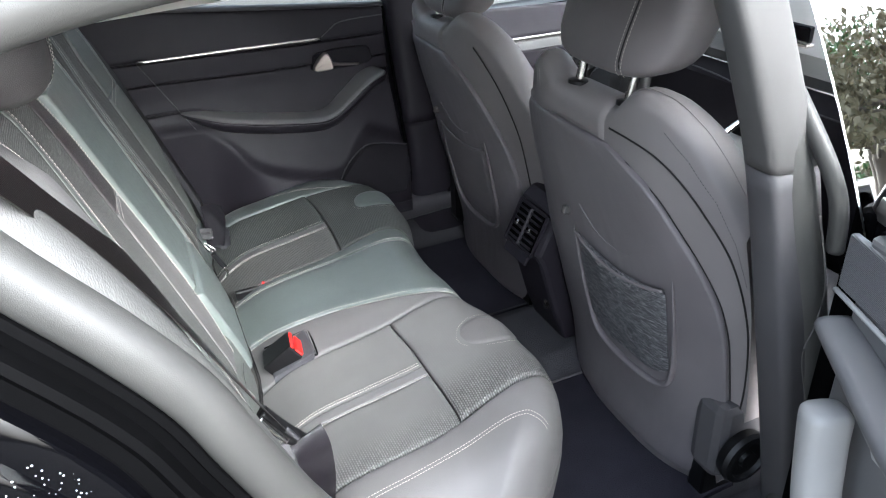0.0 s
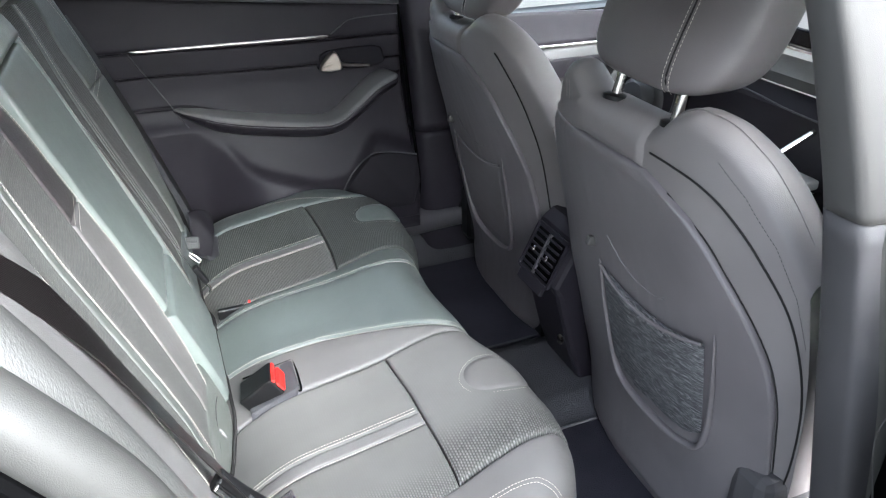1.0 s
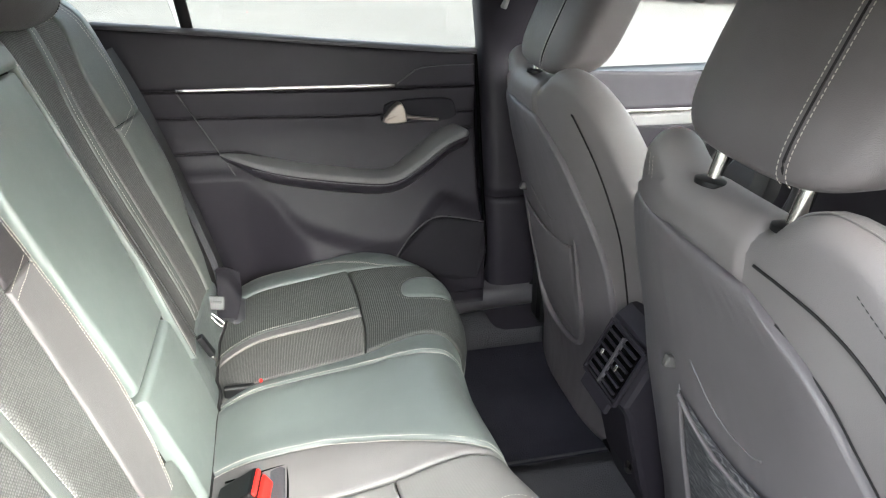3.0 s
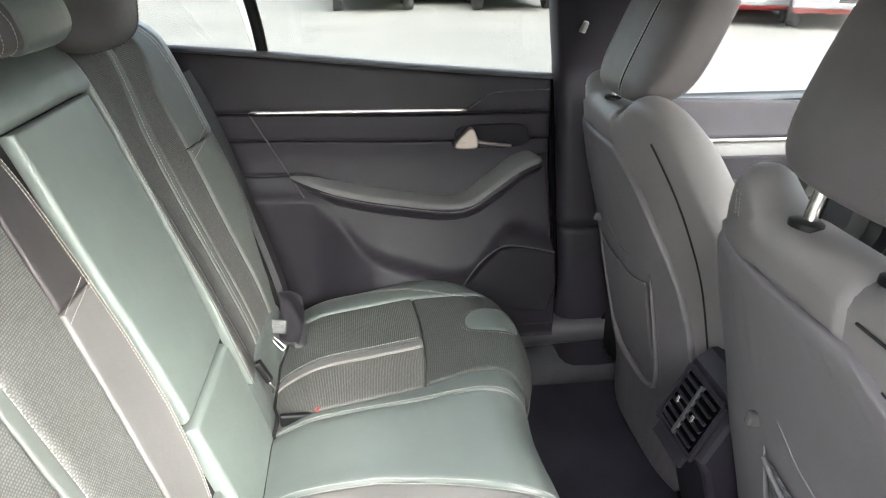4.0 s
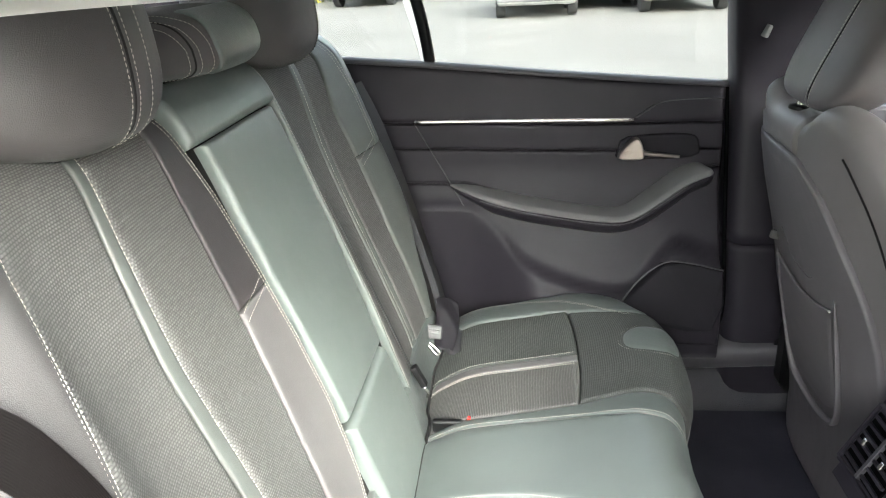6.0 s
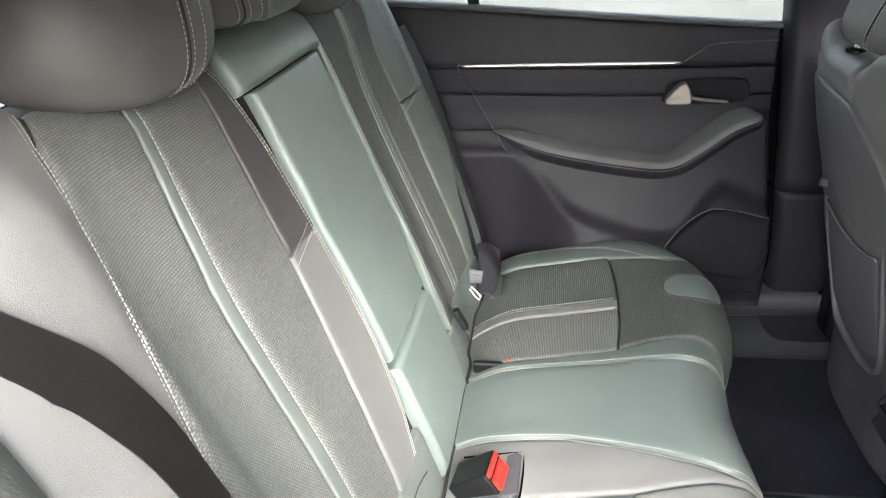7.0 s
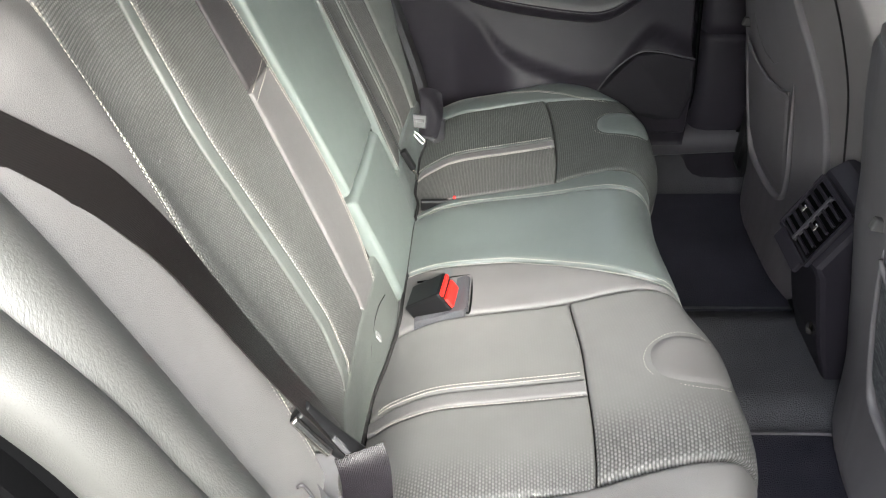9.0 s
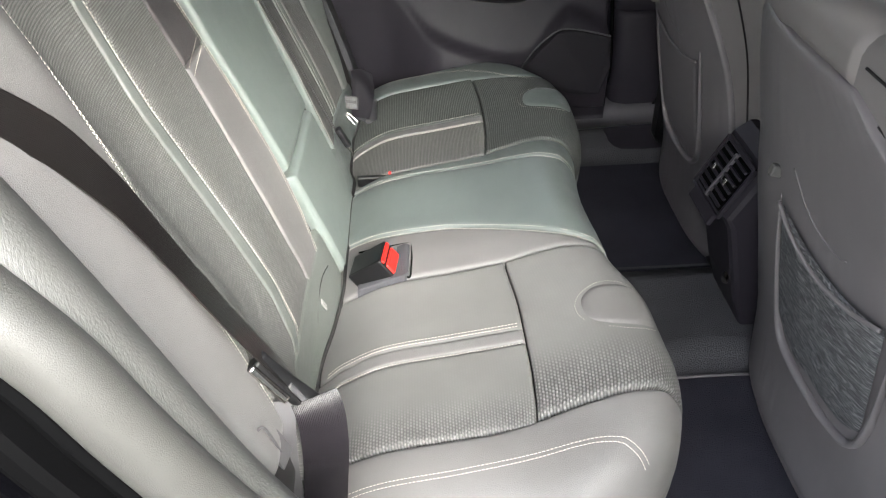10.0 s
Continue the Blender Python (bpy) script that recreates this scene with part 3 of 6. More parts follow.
NEAR_IN = curve([0.6, 0.72, 0.86, 0.98, 1.12, 1.18, 1.3], [0.22, 0.205, 0.185, 0.168, 0.162, 0.155, 0.15])
FAR_IN = curve([0.6, 0.7, 0.8, 1.03, 1.2, 1.3], [0.19, 0.186, 0.198, 0.21, 0.22, 0.25])
SEATS = [(-1, near_seam, NEAR_IN, NEAR_BAND, NEAR_OUT, 0.648), (1, far_seam, FAR_IN, FAR_BAND, FAR_OUT, curve([0.6, 0.74, 0.83, 1.0, 1.15, 1.3], [0.47, 0.5, 0.545, 0.62, 0.625, 0.6]))]
for s, seam, a0, (b0, b1), out, d1 in SEATS:
    def span(a, b, s=s):
        fa = a if callable(a) else (lambda u, a=a: 0 * u + a)
        fb = b if callable(b) else (lambda u, b=b: 0 * u + b)
        return ((lambda u: -fb(u)), (lambda u: -fa(u))) if s < 0 else (fa, fb)

    def moved(f, d):
        return lambda u: f(u) + d
    edge0 = (lambda u, s=s, a0=a0: s * (a0(u) - 0.002))
    lo, hi = (edge0, seam) if s < 0 else (seam, edge0)
    if s < 0:
        panel("side_panel", backrest, 0.62, 0.974, lo, hi, LEATHER, rest, 0.005, 0.007, **NB)
        panel("side_panel", backrest, 0.9755, 1.3, lo, hi, SHOULDER, rest, 0.005, 0.007, label="darker leather shoulder panel", **NB)
        panel("back_bolster", backrest, 0.735, 1.3, *span(moved(out, 0.003), d1), LEATHER, rest, 0.006, 0.02, **NB)
    else:
        panel("side_panel", backrest, 0.62, 1.3, lo, hi, LEATHER_MID_LIT, rest, 0.006, 0.006, **NB)
        panel("back_bolster", backrest, 0.62, 0.9925, *span(moved(out, 0.003), d1), BAND, rest, 0.006, 0.014, **NB)
        panel("back_bolster", backrest, 0.994, 1.3, *span(moved(out, 0.003), 0.5465), BAND, rest, 0.006, 0.006, label="leather shoulder panel", **NB)
        panel("back_bolster", backrest, 0.994, 1.3, *span(0.548, d1), LEATHER_MID_LIT, rest, 0.006, 0.006, **NB)
    panel("back_insert", backrest, 0.64, 1.26, *span(a0, moved(b0, -0.0015)), WEAVE, rest, 0.0045, 0.012, label="woven grey fabric insert", **NB)
    panel("back_band", backrest, 0.64, 1.26, *span(b0, b1), BAND, rest, 0.004, 0.004, label="plain leather band between stitched rows", **NB)
    panel("back_insert", backrest, 0.64, 1.26, *span(moved(b1, 0.0015), out), WEAVE, rest, 0.0045, 0.012, label="woven grey fabric insert", **NB)
    rows = []
    hs = np.linspace(0.66, 1.25, 10)
    for f, q in ((b0, 0.005),):
        rows.append([(u, s * (float(f(np.array(u))) + q)) for u in hs])
    hem = [[(u, s * (float(out(np.array(u))) + q)) for u in (0.76, 0.82, 0.88, 0.95, 1.02, 1.1, 1.16, 1.22, 1.26)] for q in (0.009, 0.0145)]
    if s < 0:
        stitches("stitching", backrest, hem, rest, 0.0058, -1, 0.0048, 0.0037, 0.0006)
    for q in (0.006, 0.012) if s < 0 else (0.006,):
        rows.append([(u, float(seam(np.array(u))) + s * q) for u in (0.64, 0.7, 0.8, 0.9, 1.0, 1.1, 1.18, 1.26)])
    if s < 0:
        sm = float(seam(np.array(0.98)))
        for du in (-0.006, 0.006):
            rows.append([(0.967 + du, -float(a0(np.array(0.96))) + 0.004), (0.975 + du, (-0.168 + sm) / 2), (0.983 + du, sm - 0.014)])
    else:
        for du in (-0.006, 0.006):
            rows.append([(0.98 + du, 0.452), (0.992 + du, 0.5), (1.004 + du, 0.54)])
        for q in (0.541, 0.553):
            rows.append([(1.01, q), (1.1, q), (1.26, q - 0.03)])
    stitches("stitching", backrest, rows, rest, 0.0066, -1, 0.0054, 0.004, 0.00065)


def headrest(y, half, z0, z1, x0, mat_face, seams, depth=0.075, lean=0.10, bow=0.008, cap=None):
    mid, hz = (z0 + z1) / 2, (z1 - z0) / 2

    def bend(px, py, pz):
        k = abs(py) / half
        return (x0 + px - lean * (pz + hz) - 0.03 * k**2.2, y + py * (1 - 0.2 * (pz / hz) ** 2 * (pz < 0)), mid + pz - 0.012 * k**3)
    hr = pillow("headrest", (depth, half, hz), (3.0, 3.6), mat_face, rest, bend, label="padded leather headrest")
    for side in (-1, 1):
        tube("headrest_post", [(x0 - 0.03, y + side * half * 0.45, z0 - 0.06), (x0 - 0.035, y + side * half * 0.45, z0 + 0.03)], 0.006, CHROME, rest)

    def face(u, v):
        # front surface of the headrest
        pz, py = u, v
        ez = (np.abs(pz) / hz) ** 3.0
        ey = (np.abs(py) / half) ** 3.6
        px = depth * np.clip(1 - ez, 0.001, 1) ** (1 / 3.0) * np.clip(1 - np.clip(ey / np.clip(1 - ez, 0.001, 1) ** 1.2, 0, 0.999), 0.001, 1) ** (1 / 3.6)
        k = np.abs(py) / half
        return x0 + px - lean * (pz + hz) - 0.03 * k**2.2, y + py * (1 - 0.2 * (pz / hz) ** 2 * (pz < 0)), mid + pz - 0.012 * k**3
    rows = []
    for off in seams:
        rows.append([(-hz * 0.95, off - 0.006), (0.0, off), (hz * 0.6, off - 0.4 * bow), (hz * 0.95, off - bow)])
    mid_seam = (seams[0] + seams[1]) / 2
    tube("seam", [tuple(float(c) for c in face(np.array(u), np.array(mid_seam - 0.007 * abs(u) / hz))) for u in np.linspace(-hz * 0.95, hz * 0.95, 13)], 0.0013, SEAM, rest, 3, 8)
    stitches("stitching", face, rows, rest, 0.0012, -1, 0.0052, 0.0038, 0.0007)
    # Panel added so that light on the headrest front sits in its colour
    if cap:
        panel("lit_end_panel", face, -hz * 0.94, hz * 0.94, cap, half * 0.965, LEATHER_MID, rest, 0.003, 0.008, 0.004, 0.007, lift=0.001, flip=-1, label="added headrest panel, coloured green-grey for its lit front face")
    return hr


headrest(-0.272, 0.13, 1.205, 1.39, -0.215, REST_LEATHER, (-0.012, 0.003, 0.03))
headrest(0.315, 0.15, 1.195, 1.38, -0.215, REST_LEATHER, (0.046, 0.059, 0.08))
headrest(0.035, 0.16, 1.232, 1.312, -0.222, REST_LEATHER, (-0.116, -0.1, -0.08), 0.07, 0.3, 0.02, -0.072)

# dark tube for the shade in the joint of cushion and backrest, and the flap seam beside it
jv = np.linspace(-0.46, 0.5, 33)
joint = np.stack(cushion(0.0195 - 1.05 * tuck(jv), jv), -1) + np.array([0, 0, 0.0085])
tube("joint", [tuple(p) for p in joint], 0.0036, SEAM, bench, 3, 8)
flap = np.array([(0.6, -0.13), (0.607, -0.165), (0.603, -0.2), (0.585, -0.232), (0.565, -0.245)])
tube("flap_seam", [tuple(p) for p in np.stack(backrest(flap[:, 0], flap[:, 1]), -1) + np.array([0.0052, 0, 0.002])], 0.0012, SEAM, rest, 5, 8)

# child-seat tags
for y in (-0.21, 0.21):
    tag = thing("fixing_tag", "small round white child-seat fixing tag on leather", "tag", "child-seat tags")
    tg = pose(0.004 - 0.6 * float(tuck(np.array(y))), y, 0.587, 0, 66, 12)
    block("disc", (-0.0075, -0.007, 0), (0.0075, 0.007, 0.003), TAG, tag, 0.0028, tg, segments=3)
    block("mark", (-0.003, -0.0006, 0.0025), (0.003, 0.0006, 0.0034), SHELL, tag, 0, tg)

# belt buckle in its pocket
pocket = thing("buckle_pocket", "black recessed seat-belt buckle pocket in the cushion", "pocket")
bl = lambda x, y, d: (x, y, float(cush_z(np.array(x))) + 0.0125 - d)
plate("tray", [(0.046, -0.086), (0.046, -0.168), (0.126, -0.168), (0.133, -0.163), (0.135, -0.09), (0.128, -0.083)], bl, 0.02, CARPET_GREY, pocket, 0.003)
tube("pocket_seam", [(0.046, -0.083, 0.589), (0.131, -0.081, 0.603), (0.138, -0.09, 0.604), (0.136, -0.165, 0.604), (0.13, -0.172, 0.603)], 0.0016, RUBBER, pocket)
buckle = thing("seat_belt_buckle", "black seat-belt buckle with a bright red release button", "buckle")
mb = pose(0.082, -0.13, 0.6, 0, -34, -8)
block("housing", (-0.045, -0.028, -0.02), (0.024, 0.028, 0.02), BLACK, buckle, 0.004, mb)
block("release_button", (0.021, -0.024, -0.017), (0.0285, 0.024, 0.004), RED, buckle, 0.003, mb, "bright red press button")
block("release_rim", (0.021, -0.025, 0.0095), (0.0275, 0.025, 0.017), RED, buckle, 0.002, mb, "red upper edge of the slot")
slot = thing("buckle_slot", "narrow dark buckle slot with a red edge beside the centre pad", "buckle")
block("slot_rim", (0.03, 0.166, 0.56), (0.098, 0.178, 0.584), BLACK, slot, 0.004)
block("red_edge", (0.094, 0.168, 0.586), (0.1, 0.175, 0.592), RED, slot, 0.002)


# belts
def belt_strip(name, pts, normal, half, mat, parent, n=10):
    P = smooth_path(pts, n)
    T = np.gradient(P, axis=0)
    T /= np.linalg.norm(T, axis=1, keepdims=True)
    verts, uvs, run = [], [], 0.0
    for i, p in enumerate(P):
        nn = np.asarray(normal(i / (len(P) - 1)), float)
        side = np.cross(T[i], nn)
        side /= np.linalg.norm(side)
        nn = np.cross(side, T[i])
        run += 0 if i == 0 else float(np.linalg.norm(P[i] - P[i - 1]))
        for a, b in ((-1, 0), (-0.5, 0.0001), (0.5, 0.0001), (1, 0), (1, -0.0014), (-1, -0.0014)):
            verts.append(p + side * half * a + nn * b)
            uvs.append((half * a, run))
    m = len(P)
    faces = [(i * 6 + j, i * 6 + (j + 1) % 6, i * 6 + 6 + (j + 1) % 6, i * 6 + 6 + j) for i in range(m - 1) for j in range(6)]
    faces += [(0, 1, 2, 3, 4, 5), tuple((m - 1) * 6 + j for j in range(6))[::-1]]
    ob = mesh(name, verts, faces, mat, parent, uvs)
    sharp(ob)
    return ob


belt = thing("seat_belt", "dark brown-black webbing seat belt across the side bolster", "seat belt", "rear seat belts")
belt_strip("webbing", [(-0.208, -0.750, 1.338), (-0.177, -0.682, 1.252), (-0.153, -0.63, 1.182), (-0.136, -0.598, 1.138), (-0.119, -0.569, 1.096), (-0.106, -0.555, 1.060), (-0.092, -0.546, 1.023), (-0.074, -0.543, 0.976), (-0.051, -0.543, 0.921), (-0.028, -0.541, 0.865), (-0.000, -0.537, 0.800), (0.017, -0.535, 0.759)],
           lambda k: (0.92 - 0.15 * max(0.0, 1 - 1.6 * k), 0.5 * max(0.0, k - 0.4) - 0.34 * max(0.0, 1 - 1.6 * k), 0.39 - 0.15 * k), 0.0215, BELT, belt, 5)
sweep("tongue", [(-0.016, -0.55, 0.822), (0.006, -0.548, 0.784), (0.034, -0.545, 0.742)], ring(0.013, 0.007, 14, 2.6), BLACK, belt, label="black moulded belt tongue", up=(0.5, -0.7, 0.5))
sweep("tongue_plate", [(-0.018, -0.562, 0.824), (-0.004, -0.562, 0.798), (0.01, -0.561, 0.772)], ring(0.005, 0.002, 10), CHROME, belt, label="bright metal belt plate", up=(0.5, -0.7, 0.5))
sweep("tongue_edge", [(0.012, -0.552, 0.784), (0.026, -0.551, 0.758), (0.04, -0.549, 0.738)], ring(0.0045, 0.002, 10), TONGUE, belt, label="grey metal edge of the tongue", up=(0.5, -0.7, 0.5))
belt_strip("lap_webbing", [(0.036, -0.55, 0.762), (0.042, -0.56, 0.738), (0.041, -0.567, 0.69), (0.035, -0.566, 0.64), (0.026, -0.562, 0.57)], lambda k: (0.25, -0.9, 0.5 - 0.5 * k), 0.026, BELT_GLOSS, belt)
belt_strip("lap_sleeve", [(0.006, -0.556, 0.765), (0.002, -0.572, 0.73), (-0.002, -0.58, 0.67), (-0.004, -0.584, 0.6)], lambda k: (0.35, -0.85, 0.3), 0.012, PILLAR_LOW, belt)

clip = thing("bolster_clip", "grey plastic belt guide lip at the foot of the bolster", "clip")
cm = pose(-0.004, -0.6, 0.752, 0, 66, -12)
block("clip_plate", (-0.03, -0.012, -0.002), (0.03, 0.016, 0.002), PILLAR_LOW, clip, 0.0018, cm)
tube("clip_lip", [(-0.034, -0.607, 0.744), (-0.02, -0.61, 0.77), (-0.006, -0.61, 0.79), (0.0, -0.606, 0.765), (0.004, -0.6, 0.728)], 0.0016, PILLAR_LOW, clip, 5, 8)

far_belt = thing("seat_belt", "dark grey webbing seat belt hanging down beside the backrest", "seat belt", "rear seat belts")
belt_strip("webbing", [(-0.165, 0.655, 1.1), (-0.12, 0.645, 1.0), (-0.05, 0.585, 0.82), (0.005, 0.5, 0.68), (0.014, 0.482, 0.62)], lambda k: (0.8, -0.8, 0.3), 0.022, BELT, far_belt)
def crumple(a, b):
    """Loose webbing end: a runs across, b up; folds deepen towards the foot."""
    f = 0.006 * np.sin(2.6 + 5.5 * a + 3 * b) * (1.2 - b) + 0.004 * np.sin(9 * b + 4 * a)
    return 0.004 + 0.05 * a + 0.012 * np.sin(2.4 * b) - 0.008 * (1 - b), 0.452 - 0.02 * a - 0.016 * (1 - b) + f, 0.59 + 0.094 * b - 0.012 * a * (1 - b) + 0.01 * np.sin(3.1 * a) * b


def creased(a, b):
    f = 0.006 * np.abs(np.sin(5.2 * a + 1.2 * b))
    return 0.006 + 0.056 * a + 0.006 * b, 0.43 + 0.01 * b - 0.016 * a + f, 0.578 + 0.05 * b - 0.016 * a + 0.012 * a * b


solid("folded_webbing", crumple, 0, 1, 0, 1, 24, 30, SPEAKER, far_belt, (0.0004, 0.002, 0), 0)
solid("webbing_tail", creased, 0, 1, 0, 1, 30, 12, BELT_SHEEN, far_belt, (0.0004, 0.002, 0), 0, label="folded end of the webbing, coloured pale as a glint")
# Pale strip added for the gloss on the webbing pleats
belt_strip("webbing_fold", [(-0.1, 0.62, 0.955), (-0.045, 0.57, 0.81), (0.008, 0.492, 0.68), (0.018, 0.472, 0.61)], lambda k: (0.5, -0.9, 0.2), 0.007, BELT_SHEEN, far_belt)
tm = pose(0.006, 0.424, 0.622, 62, 12, 8)
block("tongue", (-0.02, -0.015, -0.004), (0.02, 0.015, 0.004), TONGUE, far_belt, 0.003, tm, "grey plastic belt tongue")
block("tongue_slot", (-0.013, -0.002, 0.0035), (0.013, 0.004, 0.0052), BLACK, far_belt, 0.0008, tm)
block("tongue_grip", (-0.007, -0.02, -0.006), (0.007, 0.014, 0.006), BLACK, far_belt, 0.004, pose(-0.016, 0.42, 0.605, 50, 20, -25))
tube("tongue_tip", [(-0.002, 0.412, 0.604), (0.012, 0.409, 0.592), (0.021, 0.404, 0.582), (0.015, 0.4, 0.58), (0.002, 0.404, 0.594), (-0.004, 0.408, 0.602)], 0.0022, CHROME, far_belt, 4, 8, "bright metal tongue loop")
mid_belt = thing("seat_belt", "black centre seat-belt buckle hanging at the seat joint", "seat belt", "rear seat belts")
belt_strip("webbing", [(-0.13, 0.225, 0.99), (-0.06, 0.2, 0.83), (0.0, 0.175, 0.69)], lambda k: (1, 0.2, 0.4), 0.006, BLACK, mid_belt)
block("buckle_end", (-0.006, -0.008, -0.024), (0.006, 0.008, 0.02), BLACK, mid_belt, 0.003, pose(0.012, 0.172, 0.676, 0, -25, 0))
tube("metal_tip", [(0.02, 0.172, 0.652), (0.026, 0.176, 0.638), (0.024, 0.18, 0.626)], 0.0028, CHROME, mid_belt, 4, 8, "small bright metal tip")


# ---- cabin floor, sides, roof ----
floor_y = curve([-0.8, -0.66, -0.62, -0.2, -0.15, -0.11, 0.09, 0.13, 0.18, 0.62, 0.66, 0.8], [0.4, 0.38, 0.3, 0.29, 0.315, 0.35, 0.35, 0.315, 0.29, 0.3, 0.38, 0.4])
floor = tagged(new("floor"), "black carpeted car floor with a low centre tunnel", "floor", kind="structure")
U, V = np.meshgrid(np.linspace(0.2, 1.9, 60), np.linspace(-0.78, 0.78, 90), indexing="ij")
top = np.stack([U, V, floor_y(V)], -1).reshape(-1, 3)
low = top - np.array([0, 0, 0.05])
gf = grid_faces(60, 90)
mesh("carpet", np.concatenate([top, low]), gf + [tuple(i + 5400 for i in f[::-1]) for f in gf], CARPET_GREY, floor)
for y0, y1, lbl in ((-0.6, -0.165, "black velour floor mat with a bound edge, on the carpet"), (0.165, 0.6, "black velour floor mat, on the carpet")):
    mat_ob = thing("floor_mat", lbl, "floor mat", "floor mats")
    plate("mat", [(0.45, y0), (0.84, y0 + 0.01), (0.86, y1), (0.45, y1)], lambda x, y, d: (x, y, float(floor_y(np.array(y))) + 0.014 - d), 0.01, CARPET, mat_ob, 0.004)
    ring_pts = [(0.46, y1 - 0.004), (0.6, y1 - 0.004), (0.76, y1 - 0.004), (0.81, y1 - 0.02), (0.83, y1 - 0.09)] if y0 < 0 else [(0.46, y0 + 0.004), (0.6, y0 + 0.004), (0.78, y0 + 0.004), (0.84, y0 + 0.008)]
    tube("bound_edge", [(x, y, float(floor_y(np.array(y))) + 0.015) for x, y in ring_pts], 0.003, CARPET_GREY if y0 > 0 else SHELL, mat_ob, label="grey bound edge")


def side(u, v):
    """Inner face of the left side: y at x = u and height v."""
    k = curve([0.3, 0.5, 0.56, 0.65, 0.75, 0.84, 0.9, 1.0, 1.1, 1.2], [0.64, 0.625, 0.622, 0.64, 0.675, 0.712, 0.722, 0.724, 0.735, 0.75])
    z0 = curve([-0.5, 0.06, 0.13, 0.2, 0.3, 0.4, 0.44, 0.5, 0.535, 0.6, 0.65], [0.82, 0.805, 0.765, 0.69, 0.648, 0.624, 0.63, 0.697, 0.728, 0.706, 0.684])(u)
    q = np.clip((z0 + 0.008 - v) / 0.026, 0, 1)
    w = np.clip((0.24 - u) / 0.18, 0, 1)
    y = k(v) - 0.03 * q * q * (3 - 2 * q) + 0 * u
    return u + 0 * v, y + w * w * (3 - 2 * w) * np.clip(0.688 - y, 0, 0.1), v + 0 * u


door = tagged(new("door_1"), "dark grey moulded rear door with chrome strip, handle and armrest", "car door", kind="structure")
sill = curve([-0.5, -0.18, 0.634, 1.5], [1.165, 1.138, 1.058, 1.0])
belt_line = curve([-0.5, -0.05, 0.38, 0.64], [0.945, 0.937, 0.924, 0.922])
arm_top = curve([-0.5, 0.05, 0.18, 0.375, 0.43, 0.5, 0.56, 0.64], [0.86, 0.855, 0.82, 0.79, 0.795, 0.83, 0.87, 0.885])
panel("upper_trim", side, -0.32, 0.636, lambda u: belt_line(u) + 0.06, sill, TRIM, door, 0.01, 0.025, 0.003)
panel("upper_trim", side, -0.32, 0.636, belt_line, lambda u: belt_line(u) + 0.0585, TRIM, door, 0.005, 0.008, 0.003)
panel("middle_trim", side, -0.32, 0.636, arm_top, lambda u: belt_line(u) - 0.002, TRIM, door, 0.005, 0.01, 0.003, lift=-0.004)
panel("lower_trim", side, -0.32, 0.636, 0.49, lambda u: arm_top(u) - 0.002, TRIM, door, 0.005, 0.01, 0.003, lift=-0.006)
solid("door_core", side, -0.36, 0.64, 0.45, 1.05, 40, 40, TRIM, door, (0, 0.11, 0), -0.012)
sweep("chrome_strip", [(-0.046, 0.712, 1.001), (0.2, 0.712, 0.998), (0.441, 0.712, 0.993)], [(-0.004, -0.0045), (0.004, -0.0045), (0.006, 0.0), (0.004, 0.0045), (-0.004, 0.0045)], BRIGHT, door, label="slim satin chrome strip")
ARM = [(0.03, 0.705, 0.853), (0.1, 0.685, 0.835), (0.2, 0.667, 0.812), (0.36, 0.655, 0.788), (0.43, 0.655, 0.79), (0.49, 0.66, 0.825), (0.55, 0.668, 0.866), (0.607, 0.682, 0.884)]
ends = lambda k: min(1.0, 0.12 + 4.5 * k, 0.25 + 0.75 * math.sqrt(max(0.0, (1 - k) / 0.05)))
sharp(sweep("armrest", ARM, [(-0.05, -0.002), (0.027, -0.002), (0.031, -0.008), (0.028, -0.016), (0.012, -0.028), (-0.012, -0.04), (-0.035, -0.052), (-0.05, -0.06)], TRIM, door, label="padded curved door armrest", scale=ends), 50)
# Paler colour on top puts the window sheen into the armrest
sharp(sweep("armrest_top", ARM, [(-0.05, 0.0115), (0.018, 0.0115), (0.027, 0.0085), (0.031, 0.002), (0.0295, -0.001), (-0.05, -0.001)], LINING, door, label="armrest top, coloured paler for the sheen of window light", scale=ends), 50)
tube("armrest_seam", [(x, y - 0.0305, z - 0.0055) for x, y, z in ARM[1:-1]], 0.0011, TRIM_SOFT, door)
tube("upper_crease", [(0.445, 0.708, 0.998), (0.475, 0.709, 1.018), (0.5, 0.71, 1.031), (0.56, 0.712, 1.035), (0.63, 0.712, 1.035)], 0.0016, TRIM_SOFT, door)
plate("speaker_grille", [(0.41, 0.6), (0.504, 0.688), (0.55, 0.692), (0.634, 0.674), (0.637, 0.6), (0.615, 0.535), (0.56, 0.535), (0.44, 0.57)], lambda x, z, d: (x, float(side(np.array(x), np.array(z))[1]) - 0.013 + d, z), 0.02, SPEAKER, door, 0.004, 0, "perforated black speaker grille")
tube("speaker_rim", [(x, float(side(np.array(x), np.array(z))[1]) - 0.0135, z) for x, z in ((0.41, 0.602), (0.455, 0.644), (0.504, 0.69), (0.55, 0.694), (0.634, 0.676))], 0.002, TRIM_SOFT, door)
tube("door_edge", [(0.637, 0.73, 1.06), (0.641, 0.71, 0.95), (0.643, 0.66, 0.75), (0.643, 0.615, 0.6), (0.625, 0.605, 0.532), (0.55, 0.605, 0.52), (0.3, 0.605, 0.5)], 0.0045, RUBBER, door)
